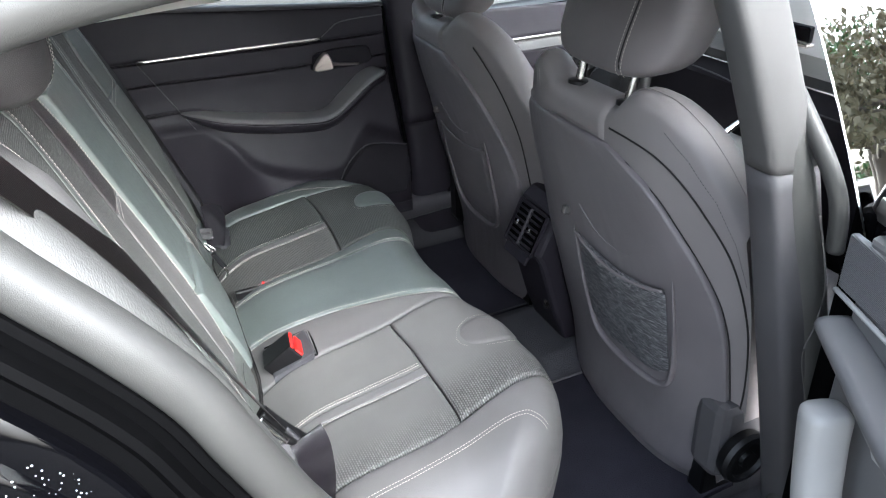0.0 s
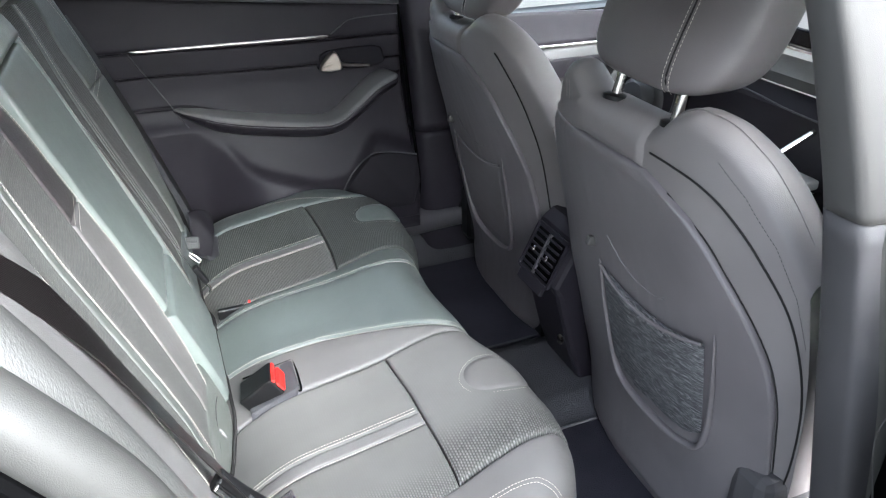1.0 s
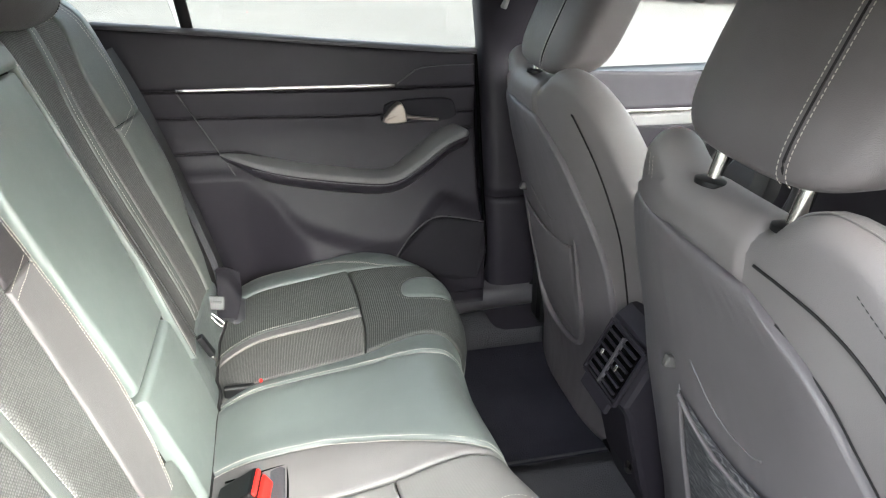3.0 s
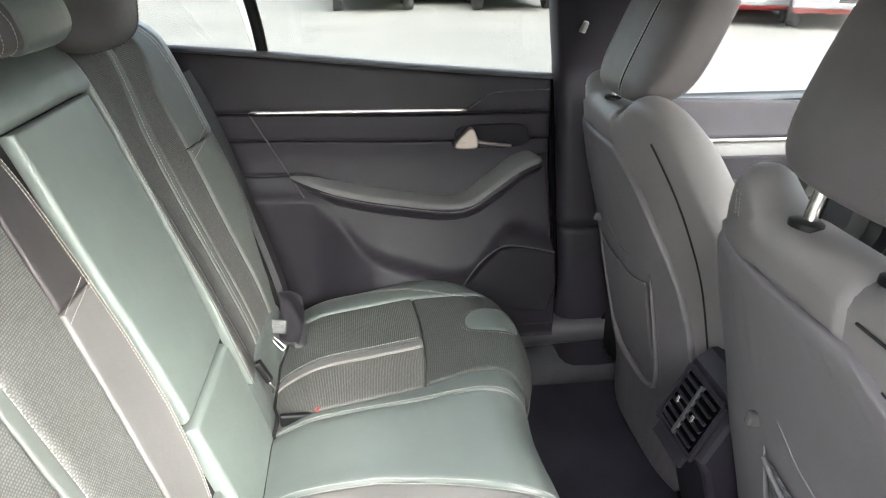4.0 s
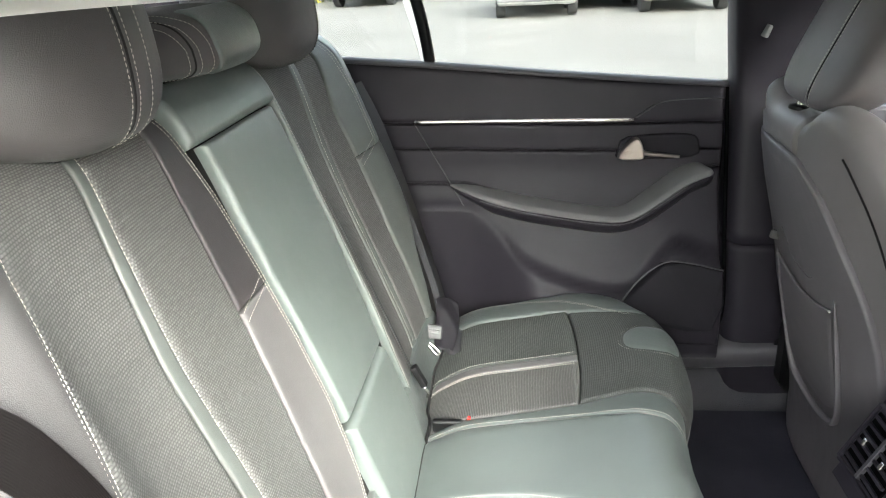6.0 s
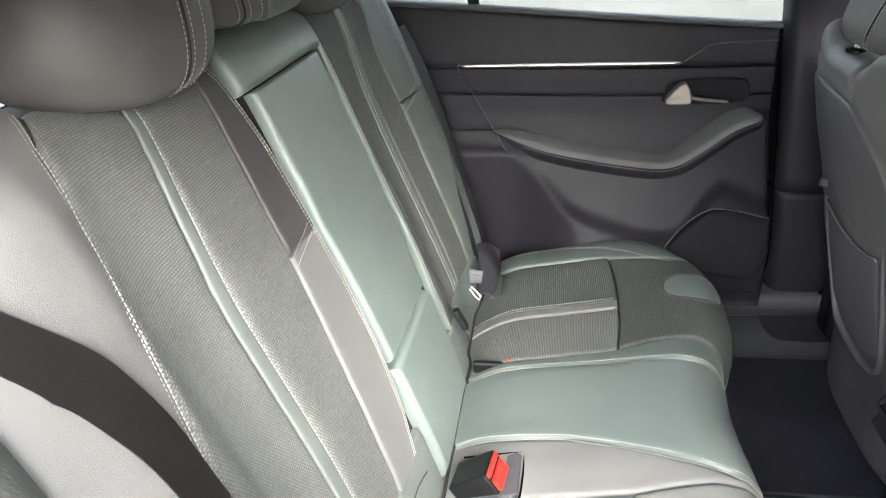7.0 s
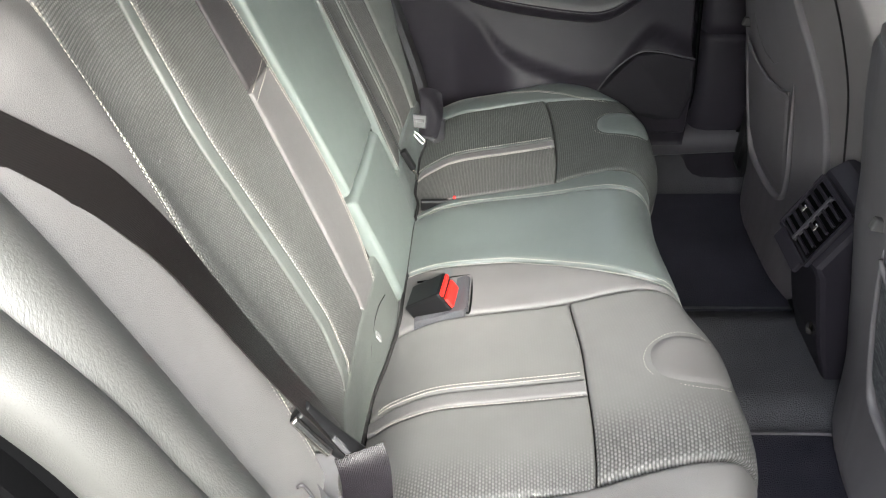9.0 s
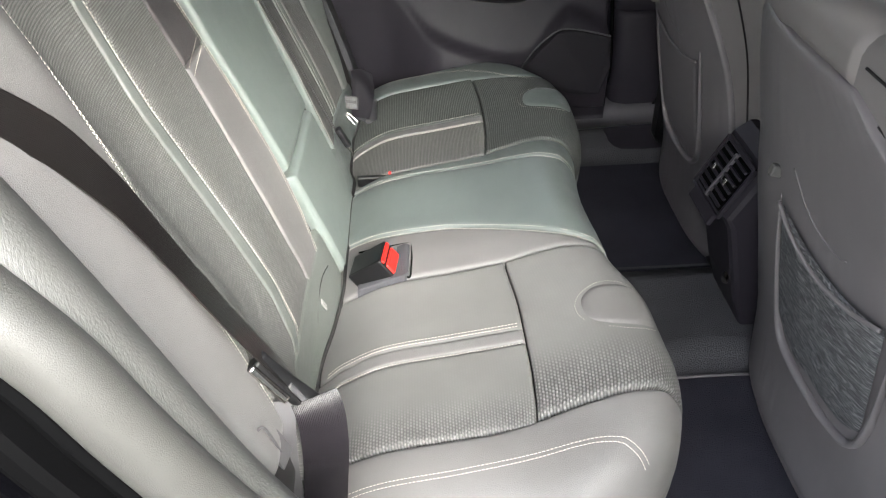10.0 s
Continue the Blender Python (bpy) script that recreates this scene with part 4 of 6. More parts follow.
tube("rear_seam", [(-0.047, 0.716, 0.997), (0.0, 0.711, 0.912), (0.045, 0.702, 0.83), (0.062, 0.695, 0.8)], 0.0014, TRIM_SOFT, door)
# Recess is a flat raised plate; its shade is put into the colour
plate("handle_recess", [(0.41, 0.925), (0.43, 0.955), (0.56, 0.958), (0.585, 0.935), (0.57, 0.905), (0.42, 0.905)], lambda x, z, d: (x, 0.709 + d, z), 0.02, SPEAKER, door, 0.004, 3)
sweep("door_handle", [(0.415, 0.7, 0.918), (0.44, 0.692, 0.928), (0.48, 0.69, 0.92), (0.54, 0.694, 0.912)], ring(0.009, 0.006, 12), HANDLE, door, label="satin metal door release lever", scale=lambda k: 1.3 - 0.8 * k)
plate("handle_base", [(0.408, 0.911), (0.434, 0.95), (0.452, 0.954), (0.462, 0.924), (0.455, 0.91)], lambda x, z, d: (x, 0.683 + d - 0.25 * (x - 0.44), z), 0.022, HANDLE, door, 0.004, 3, "satin metal lever base")
# window sill, divider and glass of the left side
sweep("window_sill", [(x, 0.742, float(sill(np.array(x))) + 0.002) for x in (-0.34, 0.0, 0.3, 0.64)], ring(0.02, 0.008, 10), TRIM_SOFT, door)


def glass_at(x, z):
    return (x, 0.775 - 0.3 * (z - 1.05) - 0.25 * (z - 1.05) ** 2, z)


def pane(name, corners, label="", mirror=1, mat=GLASS):
    w = tagged(new(name), label or "clear side window glass", "window", kind="structure")
    n = 10
    a, b, c, d = (np.array(q, float) for q in corners)
    verts = []
    for off in (0, 0.004):
        for i in range(n + 1):
            for j in range(n + 1):
                u, v = i / n, j / n
                x, z = a * (1 - u) * (1 - v) + b * u * (1 - v) + c * u * v + d * (1 - u) * v
                p = glass_at(x, z)
                verts.append((p[0], mirror * (p[1] + off), p[2]))
    m = (n + 1) ** 2
    f = grid_faces(n + 1, n + 1)
    rim = [i * (n + 1) for i in range(n + 1)] + [n * (n + 1) + j for j in range(1, n + 1)] + [i * (n + 1) + n for i in range(n - 1, -1, -1)] + [j for j in range(n - 1, 0, -1)]
    f = f + [tuple(q + m for q in r[::-1]) for r in f] + [(p, q, q + m, p + m) for p, q in zip(rim, rim[1:] + rim[:1])]
    g = mesh("pane", verts, f, mat, w, smooth=False)
    g.visible_shadow = mat is GLASS_SIDE
    return w


pane("window_1", [(-0.005, 1.08), (0.71, 1.02), (0.66, 1.39), (-0.045, 1.39)], "lightly tinted rear door window glass", 1, GLASS_REAR)
pane("window_2", [(-0.4, 1.12), (-0.02, 1.09), (-0.07, 1.37), (-0.3, 1.34)], "small lightly tinted quarter window glass", 1, GLASS_REAR)
pane("window_3", [(0.73, 1.0), (1.75, 0.94), (1.2, 1.39), (0.675, 1.39)])
pane("window_4", [(0.735, 1.0), (1.7, 0.96), (1.15, 1.37), (0.655, 1.37)], "closed right front window glass reflecting the yard", -1, GLASS_SIDE)
sweep("window_divider", [glass_at(-0.006, 1.1), glass_at(-0.014, 1.2), glass_at(-0.03, 1.3), glass_at(-0.05, 1.38)], ring(0.013, 0.012, 10, 3), BLACK, door, up=(0, -1, 0.2))


def pillar(name, label, rows, mats, split, mirror):
    """rows: height, x of both edges, inner and outer y; split: the height at which the trim changes."""
    p = tagged(new(name), label, "pillar", kind="structure")
    for lo, hi, m, nm in ((-9, split, mats[0], "lower_trim"), (split, 9, mats[1], "upper_trim")):
        zs = [r[0] for r in rows]
        cs = [curve(zs, [r[k] for r in rows]) for k in range(1, 5)]
        z0, z1 = max(lo, zs[0]), min(hi, zs[-1])
        gap = 0.0015
        verts, faces = [], []
        ns = 26
        sec = ring(1, 1, 24, 4.5)
        for i in range(ns + 1):
            z = z0 + gap + (z1 - z0 - 2 * gap) * i / ns
            x0, x1, ya, yb = (float(c(np.array(z))) for c in cs)
            for a, b in sec:
                verts.append(((x0 + x1) / 2 + a * (x1 - x0) / 2, mirror * ((ya + yb) / 2 + b * (yb - ya) / 2), z))
        k = len(sec)
        for i in range(ns):
            for j in range(k):
                faces.append((i * k + j, i * k + (j + 1) % k, (i + 1) * k + (j + 1) % k, (i + 1) * k + j))
        faces += [tuple(range(k))[::-1], tuple(ns * k + j for j in range(k))]
        mesh(nm, verts, faces, m, p)
    return p


pillar("pillar_1", "dark trimmed centre door pillar beside the front seat", [(0.3, 0.66, 0.9, 0.64, 0.8), (0.55, 0.655, 0.84, 0.63, 0.8), (0.9, 0.65, 0.78, 0.66, 0.8), (1.06, 0.648, 0.78, 0.69, 0.8), (1.16, 0.631, 0.775, 0.66, 0.77), (1.21, 0.622, 0.82, 0.64, 0.755), (1.4, 0.59, 0.8, 0.58, 0.7)], (TRIM, TRIM), 0.72, 1)
pillar("pillar_2", "light grey trimmed centre door pillar with darker lower trim", [(0.3, 0.81, 0.89, -0.75, -0.685), (0.5, 0.765, 0.85, -0.75, -0.685), (0.8, 0.69, 0.77, -0.75, -0.685), (1.09, 0.612, 0.695, -0.745, -0.685), (1.2, 0.575, 0.65, -0.735, -0.68), (1.3, 0.54, 0.615, -0.72, -0.67), (1.4, 0.5, 0.58, -0.7, -0.64)], (PILLAR_LOW, PILLAR), 1.09, 1)
far_sill = tagged(new("trim"), "grey plastic door sill trim on the left side", "trim", kind="structure")
sweep("sill_trim", [(0.3, 0.69, 0.42), (0.6, 0.69, 0.44), (0.9, 0.69, 0.45), (1.6, 0.69, 0.45)], ring(0.075, 0.04, 14, 3), TRIM_SOFT, far_sill)
hook = thing("belt_guide", "small pale belt guide clip on the door pillar", "clip")
block("loop", (-0.004, -0.012, -0.012), (0.005, 0.014, 0.013), PALE, hook, 0.003, pose(0.68, 0.645, 1.178, 0, 20, 0))

# near door opening: seal loop, body frame, side trims
APERTURE = [(0.46, 1.36), (0.2, 1.388), (-0.03, 1.385), (-0.22, 1.345), (-0.265, 1.28), (-0.2, 1.185), (-0.132, 1.1), (-0.082, 1.02), (-0.05, 0.94), (-0.008, 0.84), (0.062, 0.7), (0.13, 0.57), (0.21, 0.46), (0.3, 0.41), (0.45, 0.395), (0.7, 0.4), (0.795, 0.43), (0.802, 0.56), (0.752, 0.8), (0.666, 1.06), (0.596, 1.28), (0.53, 1.345)]
tumble = curve([0.3, 0.9, 1.1, 1.25, 1.4], [-0.735, -0.735, -0.725, -0.69, -0.655])
seal = tagged(new("door_seal"), "light grey cloth-covered rubber seal round the door opening", "seal", kind="structure")
sweep("seal_bead", [(x, float(tumble(np.array(z))), z) for x, z in APERTURE], ring(0.027, 0.026, 16), SEAL, seal, 6, True, up=(0, -1, 0))
ap = smooth_path(APERTURE, 6, True)
apc = np.array([0.33, 0.88])
frame_body = tagged(new("door_frame"), "glossy black painted car body round the door opening", "car body", kind="structure")
CHANNEL = [(0.02, 0.0), (0.026, -0.014), (0.034, -0.016), (0.038, -0.008), (0.05, -0.006), (0.054, -0.022), (0.062, -0.026), (0.07, -0.018), (0.085, -0.018), (0.092, -0.03), (0.092, 0.01), (0.02, 0.02)]
SKIN = [(0.086, -0.024), (0.09, -0.036), (0.098, -0.041), (0.12, -0.044), (0.126, -0.05), (0.135, -0.054), (0.16, -0.058), (0.22, -0.062), (0.22, -0.02), (0.086, 0.0)]
m = len(ap)
for nm, prof, mt in (("seal_channel", CHANNEL, RUBBER), ("painted_frame", SKIN, PAINT)):
    verts = []
    for i, p in enumerate(ap):
        t = ap[(i + 1) % m] - ap[i - 1]
        nn = np.array([t[1], -t[0]])
        nn /= np.linalg.norm(nn)
        if np.dot(nn, p - apc) < 0:
            nn = -nn
        slim = 1 - min(1, max(0, (p[0] - 0.45) / 0.1)) * (0.5 + 0.36 * min(1, max(0, (p[1] - 1.02) / 0.06)))
        for out, dy in prof:
            q = p + nn * out * slim
            verts.append((q[0], float(tumble(np.array(p[1]))) + dy, q[1]))
    k = len(prof)
    sharp(mesh(nm, verts, [(i * k + j, i * k + (j + 1) % k, ((i + 1) % m) * k + (j + 1) % k, ((i + 1) % m) * k + j) for i in range(m) if not (ap[i][0] > 0.4 and ap[i][1] > 0.5) for j in range(k)], mt, frame_body), 30)
sweep("seal_lip", [(x, -0.775 - 0.62 * min(0, 1.09 - z), z) for x, z in ((0.58, 1.36), (0.618, 1.28), (0.652, 1.18), (0.684, 1.07), (0.708, 0.98))], ring(0.011, 0.012, 12), SEAL, seal, 8, up=(0, -1, 0), label="thin outer lip of the seal")
# grained quarter trim between the backrest and the seal
quarter = tagged(new("quarter_trim"), "grained light grey side trim beside the rear backrest", "trim", kind="structure")
qa = [(-0.25, -0.62, 1.3), (-0.17, -0.635, 1.2), (-0.124, -0.64, 1.117), (-0.079, -0.642, 0.997), (-0.02, -0.642, 0.815), (0.036, -0.642, 0.68), (0.086, -0.64, 0.56), (0.14, -0.64, 0.44)]
qb = [(x + 0.012, float(tumble(np.array(z))) + 0.012, z) for x, z in ((-0.265, 1.28), (-0.2, 1.185), (-0.132, 1.1), (-0.075, 1.0), (-0.005, 0.83), (0.06, 0.7), (0.12, 0.57), (0.2, 0.46))]
QUARTER = material("wavy_grained_trim", (0.068, 0.067, 0.063), 0.5)
v = coords(QUARTER, "Object", (1, 0.5, 0.07))
q1, q2 = node(QUARTER, "ShaderNodeTexNoise", Scale=760.0, Detail=2.0, Distortion=0.25), node(QUARTER, "ShaderNodeTexNoise", Scale=6.0, Detail=3.0)
link(QUARTER, v, q1.inputs["Vector"])
link(QUARTER, v, q2.inputs["Vector"])
tint(QUARTER, q2.outputs["Fac"], (0.06, 0.059, 0.056), (0.076, 0.075, 0.071))
relief(QUARTER, [(q1.outputs["Fac"], 0.8)], 0.0006)
A, B = smooth_path(qa, 8), smooth_path(qb, 8)
verts, uvs = [], []
for i in range(len(A)):
    for j in range(13):
        q = j / 12
        p = A[i] * (1 - q) + B[i] * q
        bulge = 0.02 * math.sin(math.pi * q) ** 0.8
        verts.append((p[0] + bulge * 0.9, p[1] - bulge * 0.35, p[2] + bulge * 0.4))
        uvs.append((i * 0.015, q * 0.06))
n1 = len(verts)
back = [(x - 0.03, y + 0.03, z) for x, y, z in verts]
qf = grid_faces(len(A), 13)
mesh("trim_pad", verts + back, qf + [tuple(v + n1 for v in f[::-1]) for f in qf], QUARTER, quarter, uvs + uvs)

# rain drops on the painted body
drops = tagged(new("rain_drops"), "scattered rain drops, coloured white for their sparkle, on the black painted body", "water drops", kind="stuff")
verts, faces = [], []
rd = random.Random(4)
for _ in range(2600):
    i = rd.randrange(m)
    p = ap[i]
    if not (-0.3 < p[0] < 0.2 and 0.35 < p[1] < 1.1):
        continue
    t = ap[(i + 1) % m] - ap[i - 1]
    nn = np.array([t[1], -t[0]]) / np.linalg.norm(t)
    if np.dot(nn, p - apc) < 0:
        nn = -nn
    out = rd.uniform(0.1, 0.165)
    q = p + nn * out + t * rd.uniform(-0.4, 0.4)
    c = np.array((q[0], float(tumble(np.array(p[1]))) + float(np.interp(out, [0.098, 0.12, 0.126, 0.135, 0.16, 0.22], [-0.041, -0.044, -0.05, -0.054, -0.058, -0.062])), q[1]))
    r = rd.uniform(0.0005, 0.0011)
    k0 = len(verts)
    for a in range(6):
        verts.append(c + np.array((r * math.cos(a * 1.047), 0.0005, r * math.sin(a * 1.047))))
    verts.append(c + np.array((0, -r * 0.6, 0)))
    faces += [(k0 + a, k0 + (a + 1) % 6, k0 + 6) for a in range(6)]
# White base colour stands for the sparkle of clear drops
DROP = material("sparkle_drop", (0.75, 0.78, 0.8), 0.05, 0.0, 1.0)
mesh("drops", verts or [(0, 0, 0)], faces, DROP, drops)

# open right rear door
BRUSHED = material("striped_insert_trim", (0.13, 0.13, 0.135), 0.4)
stripe = node(BRUSHED, "ShaderNodeTexWave", Scale=150.0, Distortion=0.4)
stripe.bands_direction = "Z"
link(BRUSHED, coords(BRUSHED), stripe.inputs["Vector"])
tint(BRUSHED, stripe.outputs["Fac"], (0.09, 0.09, 0.095), (0.2, 0.2, 0.205), 0, 1)
relief(BRUSHED, [(stripe.outputs["Fac"], 0.6)], 0.001)
hinge, swing = np.array((0.70, -0.80)), radians(68)
dd = np.array((-math.cos(swing), -math.sin(swing)))
dn = np.array((-math.sin(swing), math.cos(swing)))


def on_door(s, z, d=0.0):
    q = hinge + dd * s - dn * d
    return (q[0], q[1], z)


open_door = tagged(new("door_2"), "open right rear door with grey trim and grab handle", "car door", kind="structure")
plate("door_shell", [(0, 0.38), (0.0, 1.06), (0.5, 1.1), (1.0, 1.13), (1.02, 0.9), (0.86, 0.6), (0.76, 0.42), (0.7, 0.38)], lambda s, z, d: on_door(s, z, d + 0.02), 0.13, PAINT, open_door, 0.01)
plate("door_lining", [(0.03, 0.42), (0.03, 1.03), (0.5, 1.07), (0.95, 1.1), (0.96, 0.9), (0.8, 0.6), (0.7, 0.45)], lambda s, z, d: on_door(s, z, d), 0.03, LINING, open_door, 0.01)
plate("striped_insert", [(0.0, 0.942), (0.0, 1.018), (0.5, 1.05), (0.9, 1.075), (0.9, 0.985), (0.5, 0.96)], lambda s, z, d: on_door(s, z, d - 0.004), 0.01, BRUSHED, open_door, 0.003, 0, "grey insert with fine raised stripes")
sweep("insert_strip", [on_door(0.0, 0.938, -0.006), on_door(0.3, 0.945, -0.006), on_door(0.9, 0.98, -0.006)], ring(0.004, 0.003, 8), PALE, open_door, label="pale strip below the insert")
sweep("armrest", [on_door(0.03, 0.905, -0.012), on_door(0.12, 0.895, -0.025), on_door(0.3, 0.885, -0.05), on_door(0.6, 0.89, -0.05), on_door(0.85, 0.93, -0.02)], ring(0.028, 0.014, 12, 3), LINING, open_door)
plate("grab_recess", [(0.1, 0.84), (0.105, 0.89), (0.3, 0.87), (0.3, 0.8), (0.15, 0.79)], lambda s, z, d: on_door(s, z, d - 0.008), 0.012, PALE, open_door, 0.004)
# Handle is light grey; the paler colour stands for strong light on it
sweep("grab_handle", [on_door(0.21, 0.48, -0.02), on_door(0.17, 0.59, -0.045), on_door(0.136, 0.7, -0.05), on_door(0.116, 0.79, -0.05), on_door(0.11, 0.84, -0.05)], ring(0.025, 0.022, 16, 3.2), PALE, open_door, scale=lambda t: (1.0 + 0.18 * t) * (1 - 0.3 * max(0.0, (t - 0.9) / 0.1) ** 2), label="light padded grab handle with stitched edge")
tube("window_rail", [on_door(0.02, 1.06, 0.03), on_door(0.5, 1.1, 0.03), on_door(1.0, 1.14, 0.03)], 0.025, GRAIN, open_door)
tube("front_frame", [on_door(0.0, 1.05, 0.03), on_door(0.09, 1.2, 0.0), on_door(0.19, 1.4, -0.05)], 0.014, BLACK, open_door)
tube("top_frame", [on_door(0.19, 1.4, -0.05), on_door(0.5, 1.45, -0.06), on_door(0.8, 1.42, -0.05), on_door(1.0, 1.14, 0.03)], 0.018, BLACK, open_door)
verts = [on_door(0.03, 1.05, 0.03), on_door(0.98, 1.13, 0.03), on_door(0.8, 1.42, -0.04), on_door(0.5, 1.45, -0.05), on_door(0.19, 1.4, -0.04)]
verts += [tuple(np.array(v) + np.array((*(-dn * 0.004), 0))) for v in verts]
pn = mesh("pane", verts, [(0, 1, 2, 3, 4), (9, 8, 7, 6, 5)] + [(i, (i + 1) % 5, (i + 1) % 5 + 5, i + 5) for i in range(5)], GLASS, open_door, smooth=False)
pn.visible_shadow = False
plate("hinge_cover", [(-0.1, 0.5), (-0.1, 1.0), (0.0, 1.02), (0.0, 0.5)], lambda s, z, d: on_door(s, z, d + 0.06), 0.05, RUBBER, open_door, 0.01)
tube("wiring_edge", [(0.665, -0.775, 1.04), (0.705, -0.775, 0.93), (0.705, -0.775, 0.86), (0.695, -0.775, 0.81), (0.735, -0.775, 0.69), (0.75, -0.775, 0.6)], 0.0011, PILLAR, open_door, label="pale edge of the hinge seal")
block("hinge_post", (0.74, -0.80, 0.42), (0.80, -0.762, 1.04), RUBBER, open_door, 0.01)
front_sill = tagged(new("window_rail"), "pale window rail of the closed right front door", "trim", kind="structure")
sweep("rail_strip", [(0.8, -0.775, 1.03), (1.2, -0.785, 1.015), (1.7, -0.79, 0.98)], ring(0.014, 0.012, 10), GRAIN, front_sill)

# roof, screens, rear shelf, outer skin
# Headliner is out of view; its pale cloth bounces light into the cabin
ceiling = tagged(new("ceiling"), "light grey cloth car headliner", "headliner", kind="structure")
verts, faces = [], []
for off in (0, 0.03):
    for i in range(17):
        for j in range(17):
            x, y = -0.46 + 1.5 * i / 16, -0.6 + 1.2 * j / 16
            verts.append((x, y, 1.44 + off - 0.09 * (y / 0.6) ** 2 - 0.05 * ((x - 0.3) / 0.9) ** 2))
f = grid_faces(17, 17)
mesh("headliner", verts, f + [tuple(v + 289 for v in q[::-1]) for q in f], HEADLINER, ceiling)
rails = tagged(new("roof_rail"), "black roof rail along the left side windows", "car body", kind="structure")
sweep("rail", [(-0.75, 0.6, 1.28), (-0.4, 0.64, 1.37), (0.2, 0.66, 1.39), (0.9, 0.65, 1.38), (1.3, 0.66, 1.3), (1.9, 0.72, 1.0)], ring(0.045, 0.03, 12, 3), TRIM, rails, up=(0, 0, 1))
sweep("rail", [(0.5, -0.65, 1.385), (0.9, -0.65, 1.38), (1.3, -0.66, 1.3), (1.9, -0.72, 1.0)], ring(0.045, 0.03, 12, 3), TRIM, rails, up=(0, 0, 1))
shelf = tagged(new("rear_shelf"), "dark grey rear parcel shelf behind the backrest", "shelf", kind="structure")
block("shelf_board", (-1.15, -0.62, 1.05), (-0.36, 0.62, 1.09), TRIM_SOFT, shelf, 0.01)
walls = tagged(new("car_body"), "black painted outer body panels of the car", "car body", kind="structure")
plate("left_flank", [(-1.4, 0.35), (-1.5, 1.05), (-0.3, 1.1), (0.64, 1.0), (1.9, 0.88), (2.6, 0.78), (2.7, 0.35)], lambda x, z, d: (x, 0.86 - d, z), 0.04, PAINT, walls, 0.01)
plate("rear_quarter", [(-1.4, 0.35), (-1.5, 1.05), (-0.35, 1.1), (-0.33, 0.98), (-0.28, 0.85), (-0.16, 0.65), (-0.05, 0.5), (0.0, 0.35)], lambda x, z, d: (x, -0.86 + d, z), 0.04, PAINT, walls, 0.01)
plate("front_flank", [(1.06, 0.35), (1.02, 0.8), (0.9, 1.05), (1.9, 0.95), (2.6, 0.8), (2.7, 0.35)], lambda x, z, d: (x, -0.86 + d, z), 0.04, PAINT, walls, 0.01)
plate("tail", [(-1.4, 0.3), (-1.5, 0.5), (-1.52, 0.85), (-1.46, 1.0), (-1.34, 1.06), (-1.12, 1.08), (-1.12, 0.3)], lambda x, z, d: (x, -0.84 + d, z), 1.68, PAINT, walls, 0.03)
plate("bonnet", [(1.92, 0.3), (1.92, 0.96), (2.2, 0.92), (2.5, 0.84), (2.66, 0.74), (2.72, 0.55), (2.68, 0.3)], lambda x, z, d: (x, -0.84 + d, z), 1.68, PAINT, walls, 0.04)
verts, faces = [], []
for off in (0, 0.015):
    for i in range(17):
        for j in range(17):
            x, y = -0.5 + 1.58 * i / 16, -0.63 + 1.26 * j / 16
            verts.append((x, y, 1.485 + off - 0.09 * (y / 0.6) ** 2 - 0.05 * ((x - 0.3) / 0.9) ** 2))
f = grid_faces(17, 17)
mesh("roof_skin", verts, f + [tuple(v + 289 for v in q[::-1]) for q in f], PAINT, walls)
for nm, lab, ends in (("windscreen", "sloping clear windscreen glass", ((1.05, 0.6, 1.4), (1.88, 0.72, 0.99))), ("rear_screen", "sloping clear rear window glass", ((-0.48, 0.58, 1.41), (-1.15, 0.64, 1.09)))):
    (xa, ya, za), (xb, yb, zb) = ends
    ws = tagged(new(nm), lab, "window", kind="structure")
    verts = []
    for off in (0, 0.004):
        for i in range(9):
            for j in range(13):
                a, b = i / 8, -1 + j / 6
                bow = 0.05 * (1 - b * b) * (1 if xb > xa else -1)
                verts.append((xa + (xb - xa) * a + bow, b * (ya + (yb - ya) * a), za + (zb - za) * a + 0.02 * math.sin(math.pi * a) + off))
    f = grid_faces(9, 13)
    g = mesh("pane", verts, f + [tuple(v + 117 for v in q[::-1]) for q in f], GLASS, ws, smooth=False)
    g.visible_shadow = False
for x in (-0.95, 1.85):
    for q in (-1, 1):
        lathe("wheel", [(0.2, -0.1), (0.31, -0.1), (0.325, -0.06), (0.325, 0.06), (0.31, 0.09), (0.22, 0.095), (0.2, 0.06), (0.06, 0.05)], (x, q * 0.77, 0.265), (0, q, 0), RUBBER, walls, 28)
block("underbody", (-1.4, -0.8, 0.18), (1.95, 0.8, 0.23), BLACK, walls, 0.01)
plate("rear_pillar", [(-1.2, 1.05), (-0.7, 1.3), (-0.3, 1.4), (-0.3, 1.12)], lambda x, z, d: (x, 0.74 - 0.3 * (z - 1.05) - d, z), 0.06, TRIM, walls, 0.01)
plate("rear_pillar", [(-1.2, 1.05), (-0.7, 1.3), (-0.2, 1.42), (-0.24, 1.1)], lambda x, z, d: (x, -0.70 + 0.25 * (z - 1.05) + d, z), 0.06, TRIM, walls, 0.01)

# left front door
front_door = tagged(new("door_3"), "grey left front door with chrome strip seen past the seats", "car door", kind="structure")


